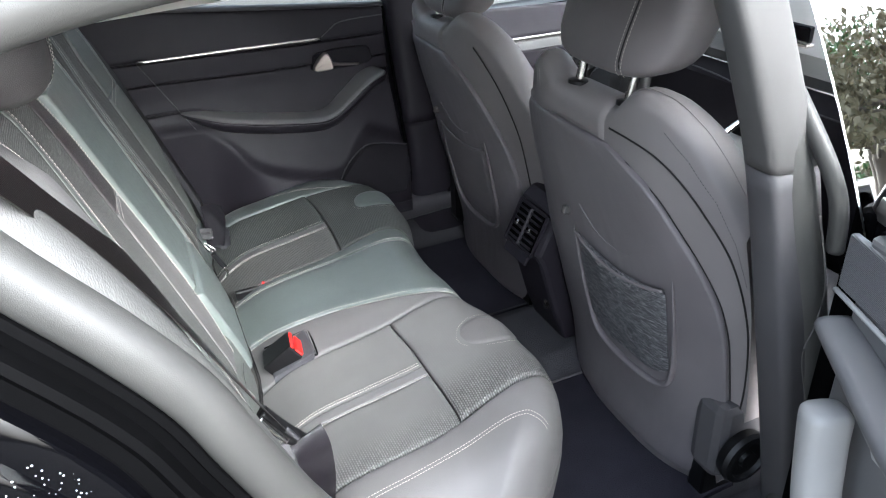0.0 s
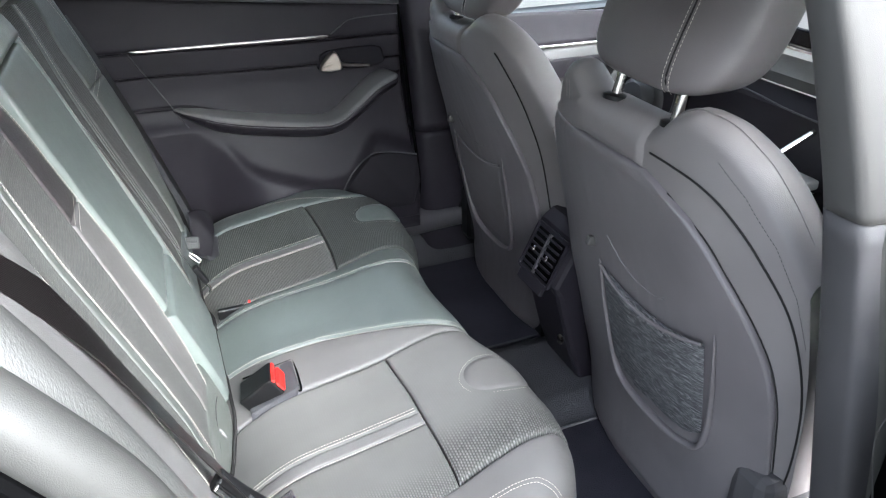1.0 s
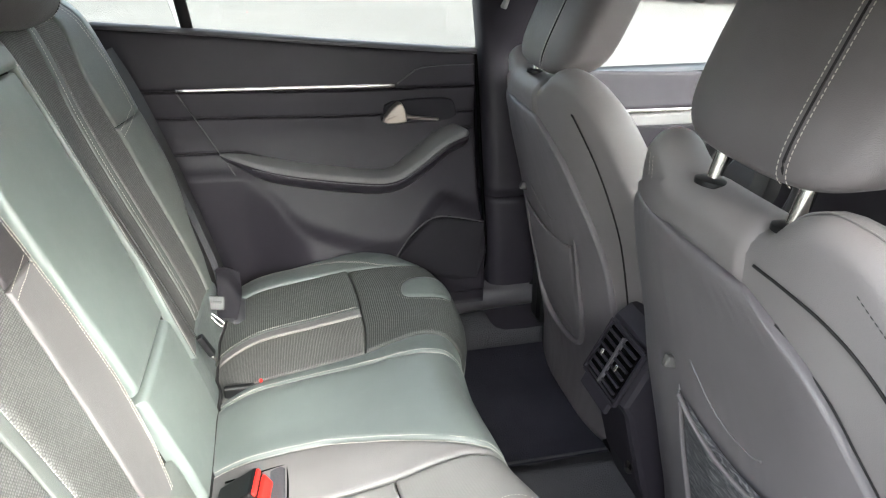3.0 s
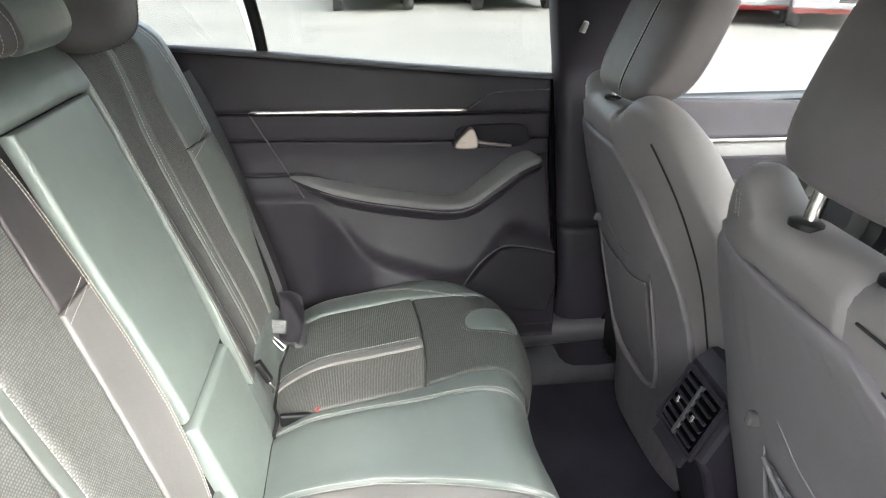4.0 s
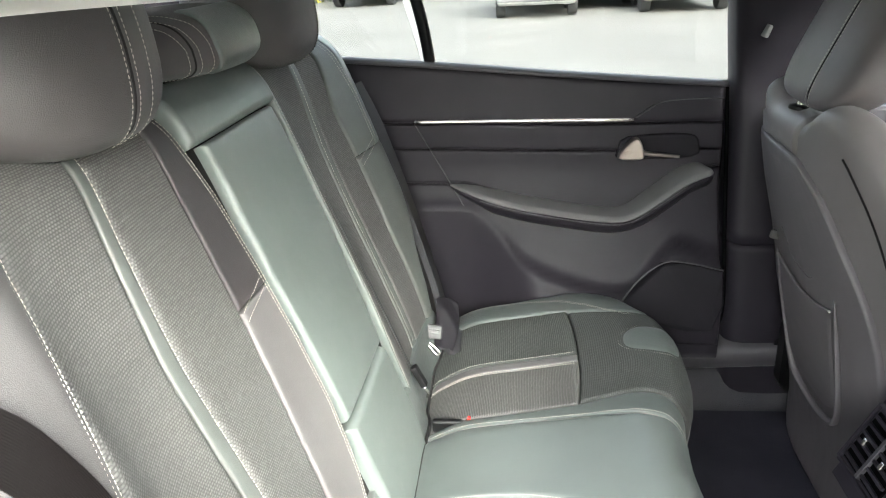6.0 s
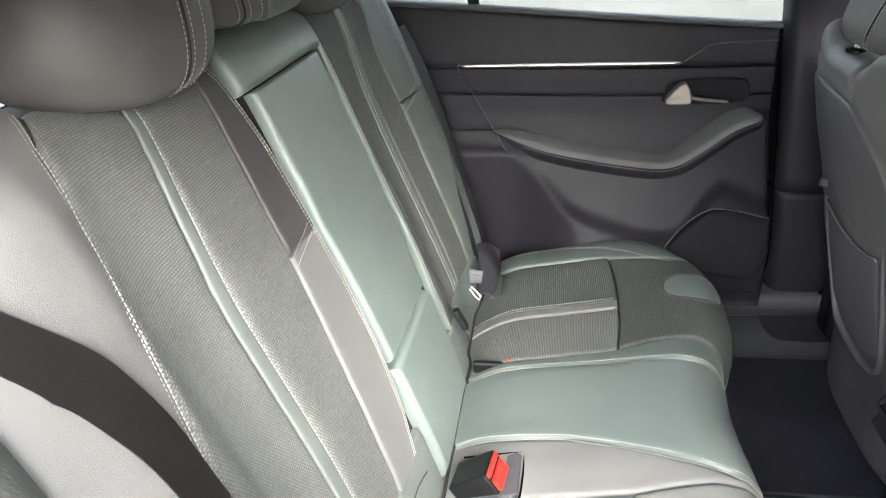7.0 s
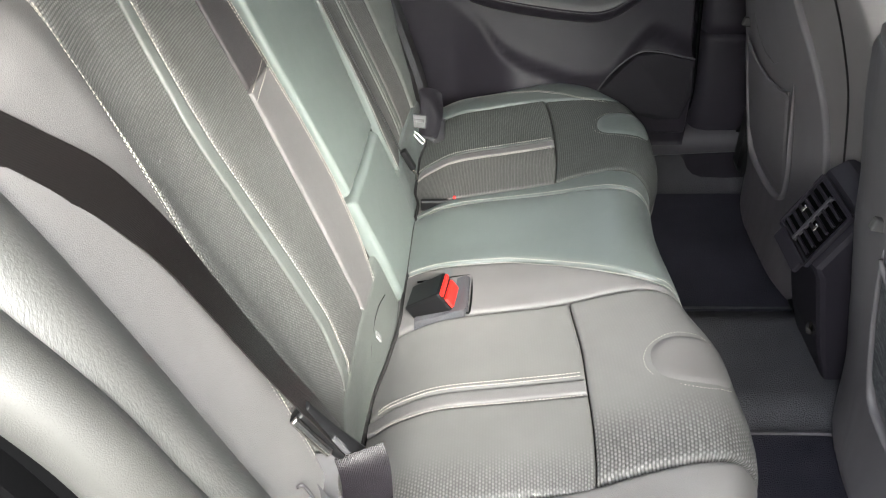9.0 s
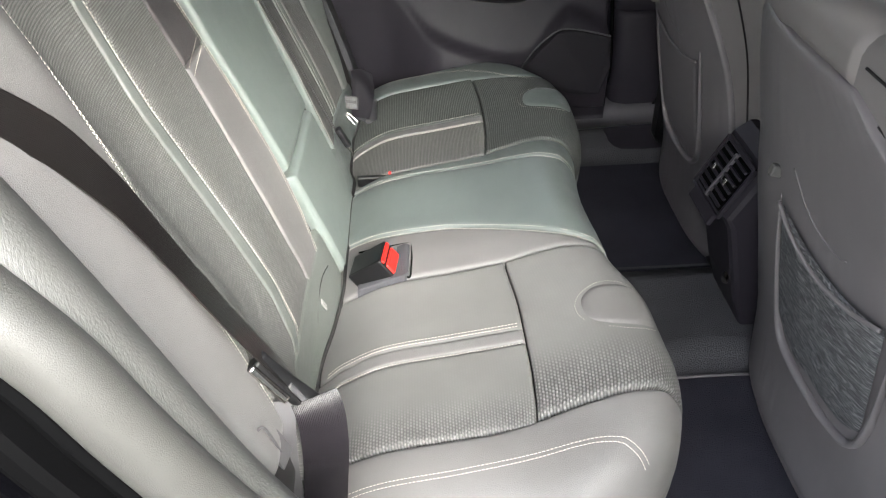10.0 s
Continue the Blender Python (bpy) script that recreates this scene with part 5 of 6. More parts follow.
def front_side(u, v):
    k = curve([0.4, 0.7, 0.85, 0.92, 1.0, 1.1], [0.68, 0.7, 0.7, 0.73, 0.745, 0.77])
    return u + 0 * v, k(v) + 0 * u, v + 0 * u


fs = curve([0.6, 0.8, 1.2, 1.8], [1.045, 1.012, 0.99, 0.965])
panel("upper_trim", front_side, 0.72, 1.75, 0.9, fs, TRIM, front_door, 0.01, 0.02)
panel("lower_trim", front_side, 0.72, 1.75, 0.45, 0.893, FRONT_TRIM, front_door, 0.01, 0.02)
sweep("chrome_strip", [(0.8, 0.71, 0.905), (1.2, 0.71, 0.899), (1.6, 0.71, 0.892)], ring(0.005, 0.005, 8), BRIGHT, front_door)
plate("speaker_grille", [(0.95, 0.81), (0.95, 0.868), (1.5, 0.862), (1.5, 0.81)], lambda x, z, d: (x, 0.68 + d, z), 0.03, SPEAKER, front_door, 0.004)
sweep("armrest", [(0.8, 0.65, 0.78), (1.1, 0.64, 0.78), (1.3, 0.65, 0.82), (1.4, 0.69, 0.88)], ring(0.04, 0.025, 14, 3), FRONT_TRIM, front_door)
solid("door_core", front_side, 0.7, 1.78, 0.42, 0.99, 12, 12, BLACK, front_door, (0, 0.1, 0), -0.012)

# ---- centre console ----
console = thing("centre_console", "dark centre console with rear air vents between the front seats", "console")
prof_c = [(0.785, 0.31), (0.745, 0.42), (0.70, 0.585), (0.688, 0.61), (0.736, 0.707), (0.76, 0.725), (0.95, 0.74), (1.15, 0.72), (1.3, 0.69), (1.5, 0.72), (1.55, 0.6), (1.55, 0.31)]
plate("console_body", prof_c, lambda x, z, d: (x, -0.07 + d, z), 0.145, TRIM, console, 0.012)
vm = Matrix.Translation((0.709, 0.004, 0.65)) @ Matrix.Rotation(math.atan2(0.048, 0.097), 4, "Y") @ Matrix.Diagonal((1, 0.9, 0.92, 1))
block("vent_frame", (-0.008, -0.066, -0.056), (0.004, 0.066, 0.056), TRIM, console, 0.004, vm)
block("vent_opening", (-0.0105, -0.059, -0.049), (-0.002, 0.059, 0.049), RUBBER, console, 0.002, vm)
for i, z in enumerate(np.linspace(-0.04, 0.04, 6)):
    for y0, y1 in ((-0.056, -0.004), (0.004, 0.056)):
        block("vent_slat", (-0.015, y0, z - 0.0028), (-0.008, y1, z + 0.0028), TRIM, console, 0.0008, vm)
block("vent_divider", (-0.016, -0.004, -0.05), (-0.007, 0.004, 0.05), TRIM_SOFT, console, 0.001, vm)
for y in (-0.03, 0.03):
    block("vent_tab", (-0.02, y - 0.004, -0.006), (-0.013, y + 0.004, 0.006), CHROME, console, 0.001, vm, "small chrome vent tab")
for y in (-0.068, 0.068):
    block("vent_rim", (-0.012, y - 0.003, -0.058), (-0.004, y + 0.003, 0.058), TRIM, console, 0.001, vm)
for z in (-0.058, 0.058):
    block("vent_rim", (-0.012, -0.066, z - 0.003), (-0.004, 0.066, z + 0.003), TRIM, console, 0.001, vm)
block("tray", (-0.006, -0.05, -0.088), (0.004, 0.062, -0.062), TRIM, console, 0.003, vm)
lathe("screw_cap", [(0.012, 0), (0.012, 0.004), (0.008, 0.006)], (0.735, -0.04, 0.45), (-1, 0, 0.2), CHROME, console, 16)
sweep("chrome_edge", [(0.98, -0.092, 0.742), (1.2, -0.09, 0.722), (1.42, -0.085, 0.705)], ring(0.006, 0.006, 8), CHROME, console)
# Sun through the windscreen is put into the tray colour
block("console_tray", (1.16, -0.085, 0.72), (1.36, 0.07, 0.744), PALE, console, 0.006, None, "satin console tray, coloured pale for the sun on it")
sweep("trim_bar", [(1.08, -0.085, 0.755), (1.19, -0.08, 0.815), (1.31, -0.078, 0.865)], ring(0.008, 0.008, 8), CHROME, console, label="bright diagonal trim bar")
block("armrest_lid", (0.78, -0.075, 0.738), (1.1, 0.075, 0.775), FRONT_LEATHER, console, 0.02)
dash = thing("dashboard", "dark grey padded dashboard with bright air vent strip", "dashboard")
plate("dash_body", [(1.4, 0.5), (1.36, 0.75), (1.33, 0.88), (1.36, 0.95), (1.5, 1.0), (1.95, 1.0), (1.95, 0.4)], lambda x, z, d: (x, -0.72 + d, z), 1.44, TRIM, dash, 0.02)
plate("dash_pad", [(1.335, 0.93), (1.33, 0.955), (1.36, 0.99), (1.5, 1.012), (1.9, 1.014), (1.9, 0.99), (1.4, 0.93)], lambda x, z, d: (x, -0.7 + d, z), 1.4, GRAIN, dash, 0.008, 0, "pale stitched upper dashboard pad")
sweep("pad_seam", [(1.333, -0.6, 0.928), (1.325, -0.05, 0.932), (1.333, 0.6, 0.928)], ring(0.003, 0.003, 8), CHROME, dash)
block("screen", (1.345, -0.14, 1.018), (1.36, 0.2, 1.056), PAINT, dash, 0.005)
block("screen_edge", (1.34, -0.14, 1.008), (1.365, 0.2, 1.0165), BRIGHT, dash, 0.003, None, "bright lower edge of the screen")
tube("body_seam", [(1.331, -0.55, 0.876), (1.326, -0.04, 0.882), (1.326, 0.16, 0.896), (1.331, 0.55, 0.9)], 0.002, TRIM_SOFT, dash)
wheel = thing("steering_wheel", "small black steering wheel before the dashboard", "steering wheel")
wc, wa = Vector((1.16, 0.37, 0.82)), Vector((-1, 0, 0.45)).normalized()
wq = wa.to_track_quat("Z", "Y").to_matrix()
sweep("rim", [wc + wq @ Vector((0.165 * math.cos(a), 0.175 * math.sin(a), 0)) for a in np.linspace(0, 2 * math.pi, 25)[:-1]], ring(0.016, n=10), BLACK, wheel, 3, True, up=tuple(wa))
lathe("hub", [(0.07, -0.04), (0.075, 0), (0.05, 0.02)], wc, wa, BLACK, wheel)


# ---- front seats ----
def front_seat(cy, dx, dz, s, label, left=1.2, right=1.0):
    """s is the side on which the door lies (-1 or 1); left and right stretch the two halves of the back."""
    seat = thing("front_seat", label, "car seat", "front seats")
    spine = curve([0.28, 0.42, 0.55, 0.7, 0.8, 0.95, 1.03, 1.12, 1.17], [0.735, 0.742, 0.722, 0.69, 0.67, 0.632, 0.615, 0.605, 0.6])
    half = curve([0.28, 0.36, 0.45, 0.6, 0.75, 0.9, 1.0, 1.12, 1.17], [0.185, 0.225, 0.245, 0.262, 0.272, 0.27, 0.26, 0.25, 0.246])
    crest = curve([-1, -0.9, -0.76, -0.55, -0.4, -0.25, -0.12, 0, 0.25, 0.42, 0.52, 0.64, 0.75, 0.85, 0.93, 1],
                  [0.95, 1.03, 1.088, 1.122, 1.126, 1.112, 1.088, 1.084, 1.084, 1.086, 1.1, 1.12, 1.112, 1.068, 1.005, 0.94])
    thick = curve([0.28, 0.45, 0.6, 0.85, 1.0, 1.12], [0.13, 0.15, 0.14, 0.115, 0.09, 0.065])
    wing = curve([0.28, 0.45, 0.6, 0.8, 0.92, 1.0, 1.06, 1.12], [0.5, 0.9, 1.0, 1.0, 0.7, 0.35, 0.1, 0.0])

    def rear(z, n):
        # rear face; n runs across from -right to left
        e = np.clip(np.where(n > 0, n / left, -n / right), 0, 1)
        return spine(z) + np.where(n > 0, 0.05 * e**3.4, 0.056 * e**2.9) + dx, cy + n * half(z), z + dz + 0 * n

    def point(z, n):
        return tuple(float(c) for c in rear(np.array(z), np.array(n)))

    def over(n, h, out=0.0):
        """A point of the body at height h up the rear face; above the face it goes round the top."""
        q = n / (left if n > 0 else right)
        top = float(crest(np.array(q)))
        r = float(thick(np.array(top))) * (1 - 0.45 * abs(q) ** 8) / 2
        z = top - r * 0.9
        x, y, zz = point(min(h, z), n)
        a = min(max(0.0, (h - z) / r), math.pi)
        return (x + 0.004 + r - (r + out) * math.cos(a), y, zz + (0.9 * r + out) * math.sin(a))
    # upholstered body, closed over the top and at both sides
    ns, nb = 61, 26
    verts, uvs = [], []
    for a in range(ns):
        q = math.sin(math.pi / 2 * (-1 + 2 * a / (ns - 1)))
        n = q * (left if q > 0 else right)
        top_z = float(crest(np.array(q)))
        d_top = float(thick(np.array(top_z))) * (1 - 0.45 * abs(q) ** 8)
        r = d_top / 2
        low = top_z - r * 0.9
        pts = [over(n, z) for z in np.linspace(0.3, low, nb)]
        pts += [over(n, low + r * g) for g in np.linspace(0, math.pi, 10)[1:-1]]
        for z in np.linspace(low, 0.3, nb):
            x, y, zz = point(z, n)
            d = float(thick(np.array(z))) * (1 - 0.45 * abs(q) ** 8) + 0.03 * math.exp(-((abs(q) - 0.8) / 0.16) ** 2) * float(wing(np.array(z)))
            w = min(1, (low - z) / 0.1)
            pts.append((x + 0.004 + d_top * (1 - w) + d * w, y, zz))
        verts += pts
        uvs += [(p[1], p[2]) for p in pts]
    k = len(verts) // ns
    faces = [(a * k + b, a * k + (b + 1) % k, (a + 1) * k + (b + 1) % k, (a + 1) * k + b) for a in range(ns - 1) for b in range(k)]
    for e in (0, (ns - 1) * k):
        faces += [(e + b, e + b + 1, e + k - 2 - b, e + k - 1 - b) for b in range(k // 2 - 1)]
    mesh("backrest", verts, faces, FRONT_LEATHER, seat, uvs)
    # leather yoke laid over the middle of the top
    y_low = curve([-0.2, 0.0, 0.43, 0.8, 1.08], [1.012, 1.016, 1.02, 1.006, 0.985])
    y_top = curve([-0.2, 0.36, 0.5, 0.62, 0.85, 1.08], [1.118, 1.118, 1.095, 1.068, 1.05, 1.02])
    gu, gv = 16, 34
    verts, uvs = [], []
    for a in range(gu):
        for b in range(gv):
            f, g = a / (gu - 1), b / (gv - 1)
            n = -0.11 + (0.92 * left + 0.11) * g + 0.05 * (1 - g) ** 6 * (1 - f)
            lo, hi = float(y_low(np.array(n))), float(y_top(np.array(n)))
            rim = min(f, g * 2.4, (1 - g) * 2.4) * 9
            h = 0.0055 * math.sqrt(max(0.0, 1 - (1 - min(1.0, rim)) ** 2)) - (0.002 if rim == 0 else 0)
            p = over(n, lo + (hi - lo) * f, h)
            verts.append(p)
            uvs.append((n * 0.27, lo + (hi - lo) * f))
    mesh("yoke", verts, grid_faces(gu, gv), FRONT_LEATHER, seat, uvs, label="leather yoke over the top of the seat back")
    # back shell
    shell_edge = curve([0.3, 0.36, 0.45, 0.9, 0.97, 1.02], [0.78, 0.9, 0.95, 0.95, 0.92, 0.85])
    shell_low = curve([0.3, 0.36, 0.45, 0.7, 0.78, 0.844, 0.92, 0.97, 1.005, 1.02], [0.78, 0.88, 0.91, 0.89, 0.85, 0.77, 0.61, 0.46, 0.22, 0.05])
    panel("back_shell", rear, 0.33, 1.018, lambda z: -shell_low(z), lambda z: shell_edge(z) * left, SHELL, seat, 0.007, 0.04, 0.006, 0.02, flip=1, label="hard dark grey seat back shell")
    # net pocket in a raised rim
    px = curve([0.5, 0.56, 0.6, 0.7, 0.8], [0.36, 0.43, 0.455, 0.465, 0.47])
    shift = -0.055 if s < 0 else 0.0
    verts, uvs = [], []
    gu, gv = 26, 40
    for a in range(gu):
        for b in range(gv):
            q = -1 + 2 * b / (gv - 1)
            ztop = 0.78 - 0.02 * (1 - q * q)
            z = 0.555 + (ztop - 0.555) * a / (gu - 1) + 0.03 * abs(q) ** 5 * (1 - a / (gu - 1))
            n = q * float(px(np.array(z))) + shift
            x, y, zz = point(z, n)
            ripple = (0.003 if s < 0 else 0.0008) * noise.noise((z * 34, n * 5, 2.0 + s)) * (1 - q**6)
            belly = 0.014 + (0.012 if s < 0 else 0.0) * (1 - q * q) * (0.3 + 0.7 * a / (gu - 1)) + ripple
            if a in (0, gu - 1) or b in (0, gv - 1):
                belly = 0.012
            verts.append((x - belly, y, zz))
            uvs.append((z, n * 0.26))
    mesh("pocket_net", verts, grid_faces(gu, gv), NET if s < 0 else SHELL, seat, uvs, label="stretched grey net pocket" if s < 0 else "smooth dark pocket panel")
    hem, rim = [], []
    for q in np.linspace(-1, 1, 11):
        ztop = 0.782 - 0.02 * (1 - q * q)
        x, y, zz = point(ztop, q * float(px(np.array(ztop))) + shift)
        hem.append((x - (0.018 + 0.01 * (1 - q * q) if s < 0 else 0.013), y, zz))
    tube("net_hem", hem, 0.003, SHELL, seat, 3)
    for n, z in ((-0.53, 0.81), (-0.52, 0.7), (-0.49, 0.6), (-0.42, 0.545), (-0.25, 0.525), (0, 0.52), (0.25, 0.525), (0.42, 0.545), (0.48, 0.6), (0.5, 0.7), (0.51, 0.79)):
        x, y, zz = point(z, n + shift)
        rim.append((x - 0.011, y, zz))
    sweep("pocket_rim", rim, ring(0.006, 0.009, 12), SHELL, seat, 5, up=(1, 0, 0.2), scale=lambda t: 0.04 + 0.96 * math.sin(math.pi * t) ** 0.6)
    crease = []
    for n, z in ((0.34, 0.85), (0.2, 0.815), (0.05, 0.8), (-0.12, 0.8), (-0.2, 0.81)):
        x, y, zz = point(z, n)
        crease.append((x - 0.0068, y, zz))
    tube("shell_crease", crease, 0.0018, SHELL, seat, 5)
    x, y, zz = point(0.812, 0.535)
    block("bag_hook", (-0.012, -0.005, -0.009), (0.008, 0.007, 0.009), PILLAR, seat, 0.003, pose(x - 0.009, y, zz, 0, 14, 0), "small light bag hook")
    # seams: shoulder and shell joint
    if s < 0:
        line = ((-0.13, 1.047), (-0.2, 1.046), (-0.3, 1.044), (-0.5, 1.034), (-0.66, 1.01), (-0.8, 0.962), (-0.93, 0.88), (-0.985, 0.76), (-0.985, 0.62), (-0.95, 0.5))
    else:
        line = ((-0.68, 1.058), (-0.75, 1.04), (-0.885, 0.985), (-0.955, 0.92), (-0.992, 0.84), (-1.0, 0.72))
    seam_pts = []
    for n, z in line:
        x, y, zz = point(z, n)
        seam_pts.append((x + 0.0024, y, zz))
    tube("seam", seam_pts, 0.0016, SEAM, seat)
    if s < 0:
        edge_pts = []
        for z in np.linspace(1.0, 0.46, 14):
            x, y, zz = point(z, -float(shell_low(np.array(z))) - 0.004)
            edge_pts.append((x + 0.0026, y, zz))
        tube("shell_joint", edge_pts, 0.0012, SEAM, seat, 4, 8)
        tube("crest_piping", [over(n, float(crest(np.array(n / right))) + 0.012, 0.0006) for n in np.linspace(-0.2, -0.95, 14) * right], 0.0011, FRONT_LEATHER, seat, 4, 8)
        stitches("stitching", rear, [[(1.075, -0.6), (1.04, -0.75), (0.985, -0.885), (0.92, -0.955), (0.84, -0.992)]], seat, -0.003, 1, 0.0062, 0.0044, 0.0008, PILLAR)
    if s < 0:
        x, y, zz = point(1.0, -0.97)
        block("label_tab", (-0.003, -0.004, -0.022), (0.012, 0.001, 0.022), PILLAR, seat, 0.001, pose(x + 0.06, y - 0.003, zz + 0.005, 0, 10, 0), "small sewn grey label tab")
    # headrest
    hz, hh, hd, hx, hc, lean = (0.115, 0.155, 0.056, 0.709, 1.24, 0.4) if s < 0 else (0.115, 0.145, 0.052, 0.705, 1.217, 0.44)
    hy = cy + (0.038 if s < 0 else 0.012)
    wrap = 0.016 if s < 0 else 0.008

    def bend(x, y, z):
        kk = abs(y) / hh
        return (hx + dx + x + lean * z + wrap * kk**2.2, hy + y * (1 - 0.10 * max(0, z / hz) ** 2 - 0.03 * min(0, z / hz) ** 2), hc + dz + z)
    pillow("headrest", (hd, hh, hz), (4.2, 4.2), LEATHER_DARK, seat, bend, 56, 40, "padded leather headrest with centre stitching")

    def hface(u, v):
        ez = (np.abs(u) / hz) ** 4.2
        ey = (np.abs(v) / hh) ** 4.2
        px_ = hd * np.clip(1 - ez, 0.001, 1) ** (1 / 4.2) * np.clip(1 - ey, 0.001, 1) ** (1 / 4.2)
        return hx + dx - px_ + lean * u + wrap * (np.abs(v) / hh) ** 2.2, hy + v + 0 * u, hc + dz + u
    off = -0.07 if s < 0 else -0.04
    stitches("stitching", hface, [[(-hz * 0.97, o), (0, o), (hz * 0.97, o)] for o in (off - 0.006, off + 0.006)], seat, 0.001, 1, 0.006, 0.0044, 0.0011)
    groove = [tuple(float(c) for c in hface(np.array(u), np.array(off))) for u in np.linspace(-hz * 0.98, hz * 0.98, 13)]
    tube("centre_seam", groove, 0.0014, SEAM, seat, 3, 8)
    for q in (-1, 1):
        py = cy + (0.026 if s < 0 else -0.012) + q * 0.069
        tube("headrest_post", [(0.634 + dx, py, 1.05 + dz), (0.642 + dx, py, 1.09 + dz), (0.668 + dx, py, 1.2 + dz)], 0.0085, CHROME, seat, label="chrome headrest post")
        lathe("post_collar", [(0.019, 0), (0.019, 0.006), (0.012, 0.009)], (0.64 + dx, py, 1.084 + dz), (0.15, 0, 1), BLACK, seat, 18)
    # stitched rows on the inner shoulder
    stitches("stitching", rear, [[(z, nn * left) for z in (1.055, 1.075, 1.088)] for nn in (0.66, 0.705)], seat, -0.003, 1, 0.0055, 0.004, 0.0009)
    # cushion, base, recline knob
    pillow("cushion", (0.27, 0.255, 0.085), (3.0, 3.6), FRONT_LEATHER, seat, lambda x, y, z: (1.0 + dx + x, cy + y, 0.52 + dz + z + 0.06 * x + 0.03 * (abs(y) / 0.25) ** 3), 40, 20)
    block("seat_base", (0.76 + dx, cy - 0.235, 0.4 + dz), (1.2 + dx, cy + 0.235, 0.5 + dz), BLACK, seat, 0.02)
    for q in (-1, 1):
        block("seat_rail", (0.76 + dx, cy + q * 0.19 - 0.02, 0.305), (1.25 + dx, cy + q * 0.19 + 0.02, 0.4 + dz), BLACK, seat, 0.004)
    # Far cover is coloured black for the dark beside that seat
    block("side_cover", (0.735 + dx, cy + s * 0.225 - 0.03, 0.40 + dz), (1.15 + dx, cy + s * 0.225 + 0.045, 0.575 + dz), PILLAR_LOW if s < 0 else BLACK, seat, 0.02)
    lathe("recline_knob", [(0.05, 0), (0.054, 0.018), (0.05, 0.026), (0.04, 0.028), (0.037, 0.02), (0.018, 0.02), (0.016, 0.027)], (0.776 + dx, cy + s * 0.262, 0.47 + dz), (0, s, 0), BLACK, seat, 32, "round black recline knob")
    return seat


NET = material("pocket_net", (0.05, 0.05, 0.055), 0.6)
v = coords(NET, "UV", (420, 60, 1))
nw = node(NET, "ShaderNodeTexNoise", Scale=1.0, Detail=4.0, Roughness=0.65, Distortion=1.2)
link(NET, v, nw.inputs["Vector"])
tint(NET, nw.outputs["Fac"], (0.045, 0.045, 0.05), (0.29, 0.29, 0.295), 0.47, 0.68)
relief(NET, [(nw.outputs["Fac"], 1.0)], 0.002)
front_seat(-0.375, 0.0, 0.0, -1, "grey leather front passenger seat with shell back and net pocket")
front_seat(0.365, 0.04, -0.015, 1, "dark leather front seat with hard back shell and pocket", 1.12, 1.15)


# ---- outside: yard, parked cars, hedge, trees ----
GROUND_Z = -0.06
GRAVEL = material("pale_gravel", (0.07, 0.068, 0.065), 0.9)
v = coords(GRAVEL)
g1, g2 = node(GRAVEL, "ShaderNodeTexNoise", Scale=0.35, Detail=6.0), node(GRAVEL, "ShaderNodeTexNoise", Scale=60.0, Detail=3.0)
link(GRAVEL, v, g1.inputs["Vector"])
link(GRAVEL, v, g2.inputs["Vector"])
tint(GRAVEL, g1.outputs["Fac"], (0.08, 0.078, 0.072), (0.11, 0.107, 0.1))
relief(GRAVEL, [(g2.outputs["Fac"], 0.8)], 0.01)
ground = tagged(new("ground"), "pale gravel parking yard", "ground", kind="structure")
mesh("yard", [(-400, -400, GROUND_Z), (400, -400, GROUND_Z), (400, 400, GROUND_Z), (-400, 400, GROUND_Z)], [(0, 1, 2, 3)], GRAVEL, ground)
GRASSM = material("dry_grass", (0.16, 0.17, 0.05), 0.9)
TYRE = material("tyre_rubber", (0.02, 0.02, 0.02), 0.8)
RIM = material("alloy_rim", (0.5, 0.5, 0.5), 0.3, 1.0)
LAMP = material("red_lamp", (0.45, 0.02, 0.02), 0.2)
DARKGLASS = material("dark_glass", (0.02, 0.025, 0.03), 0.05)


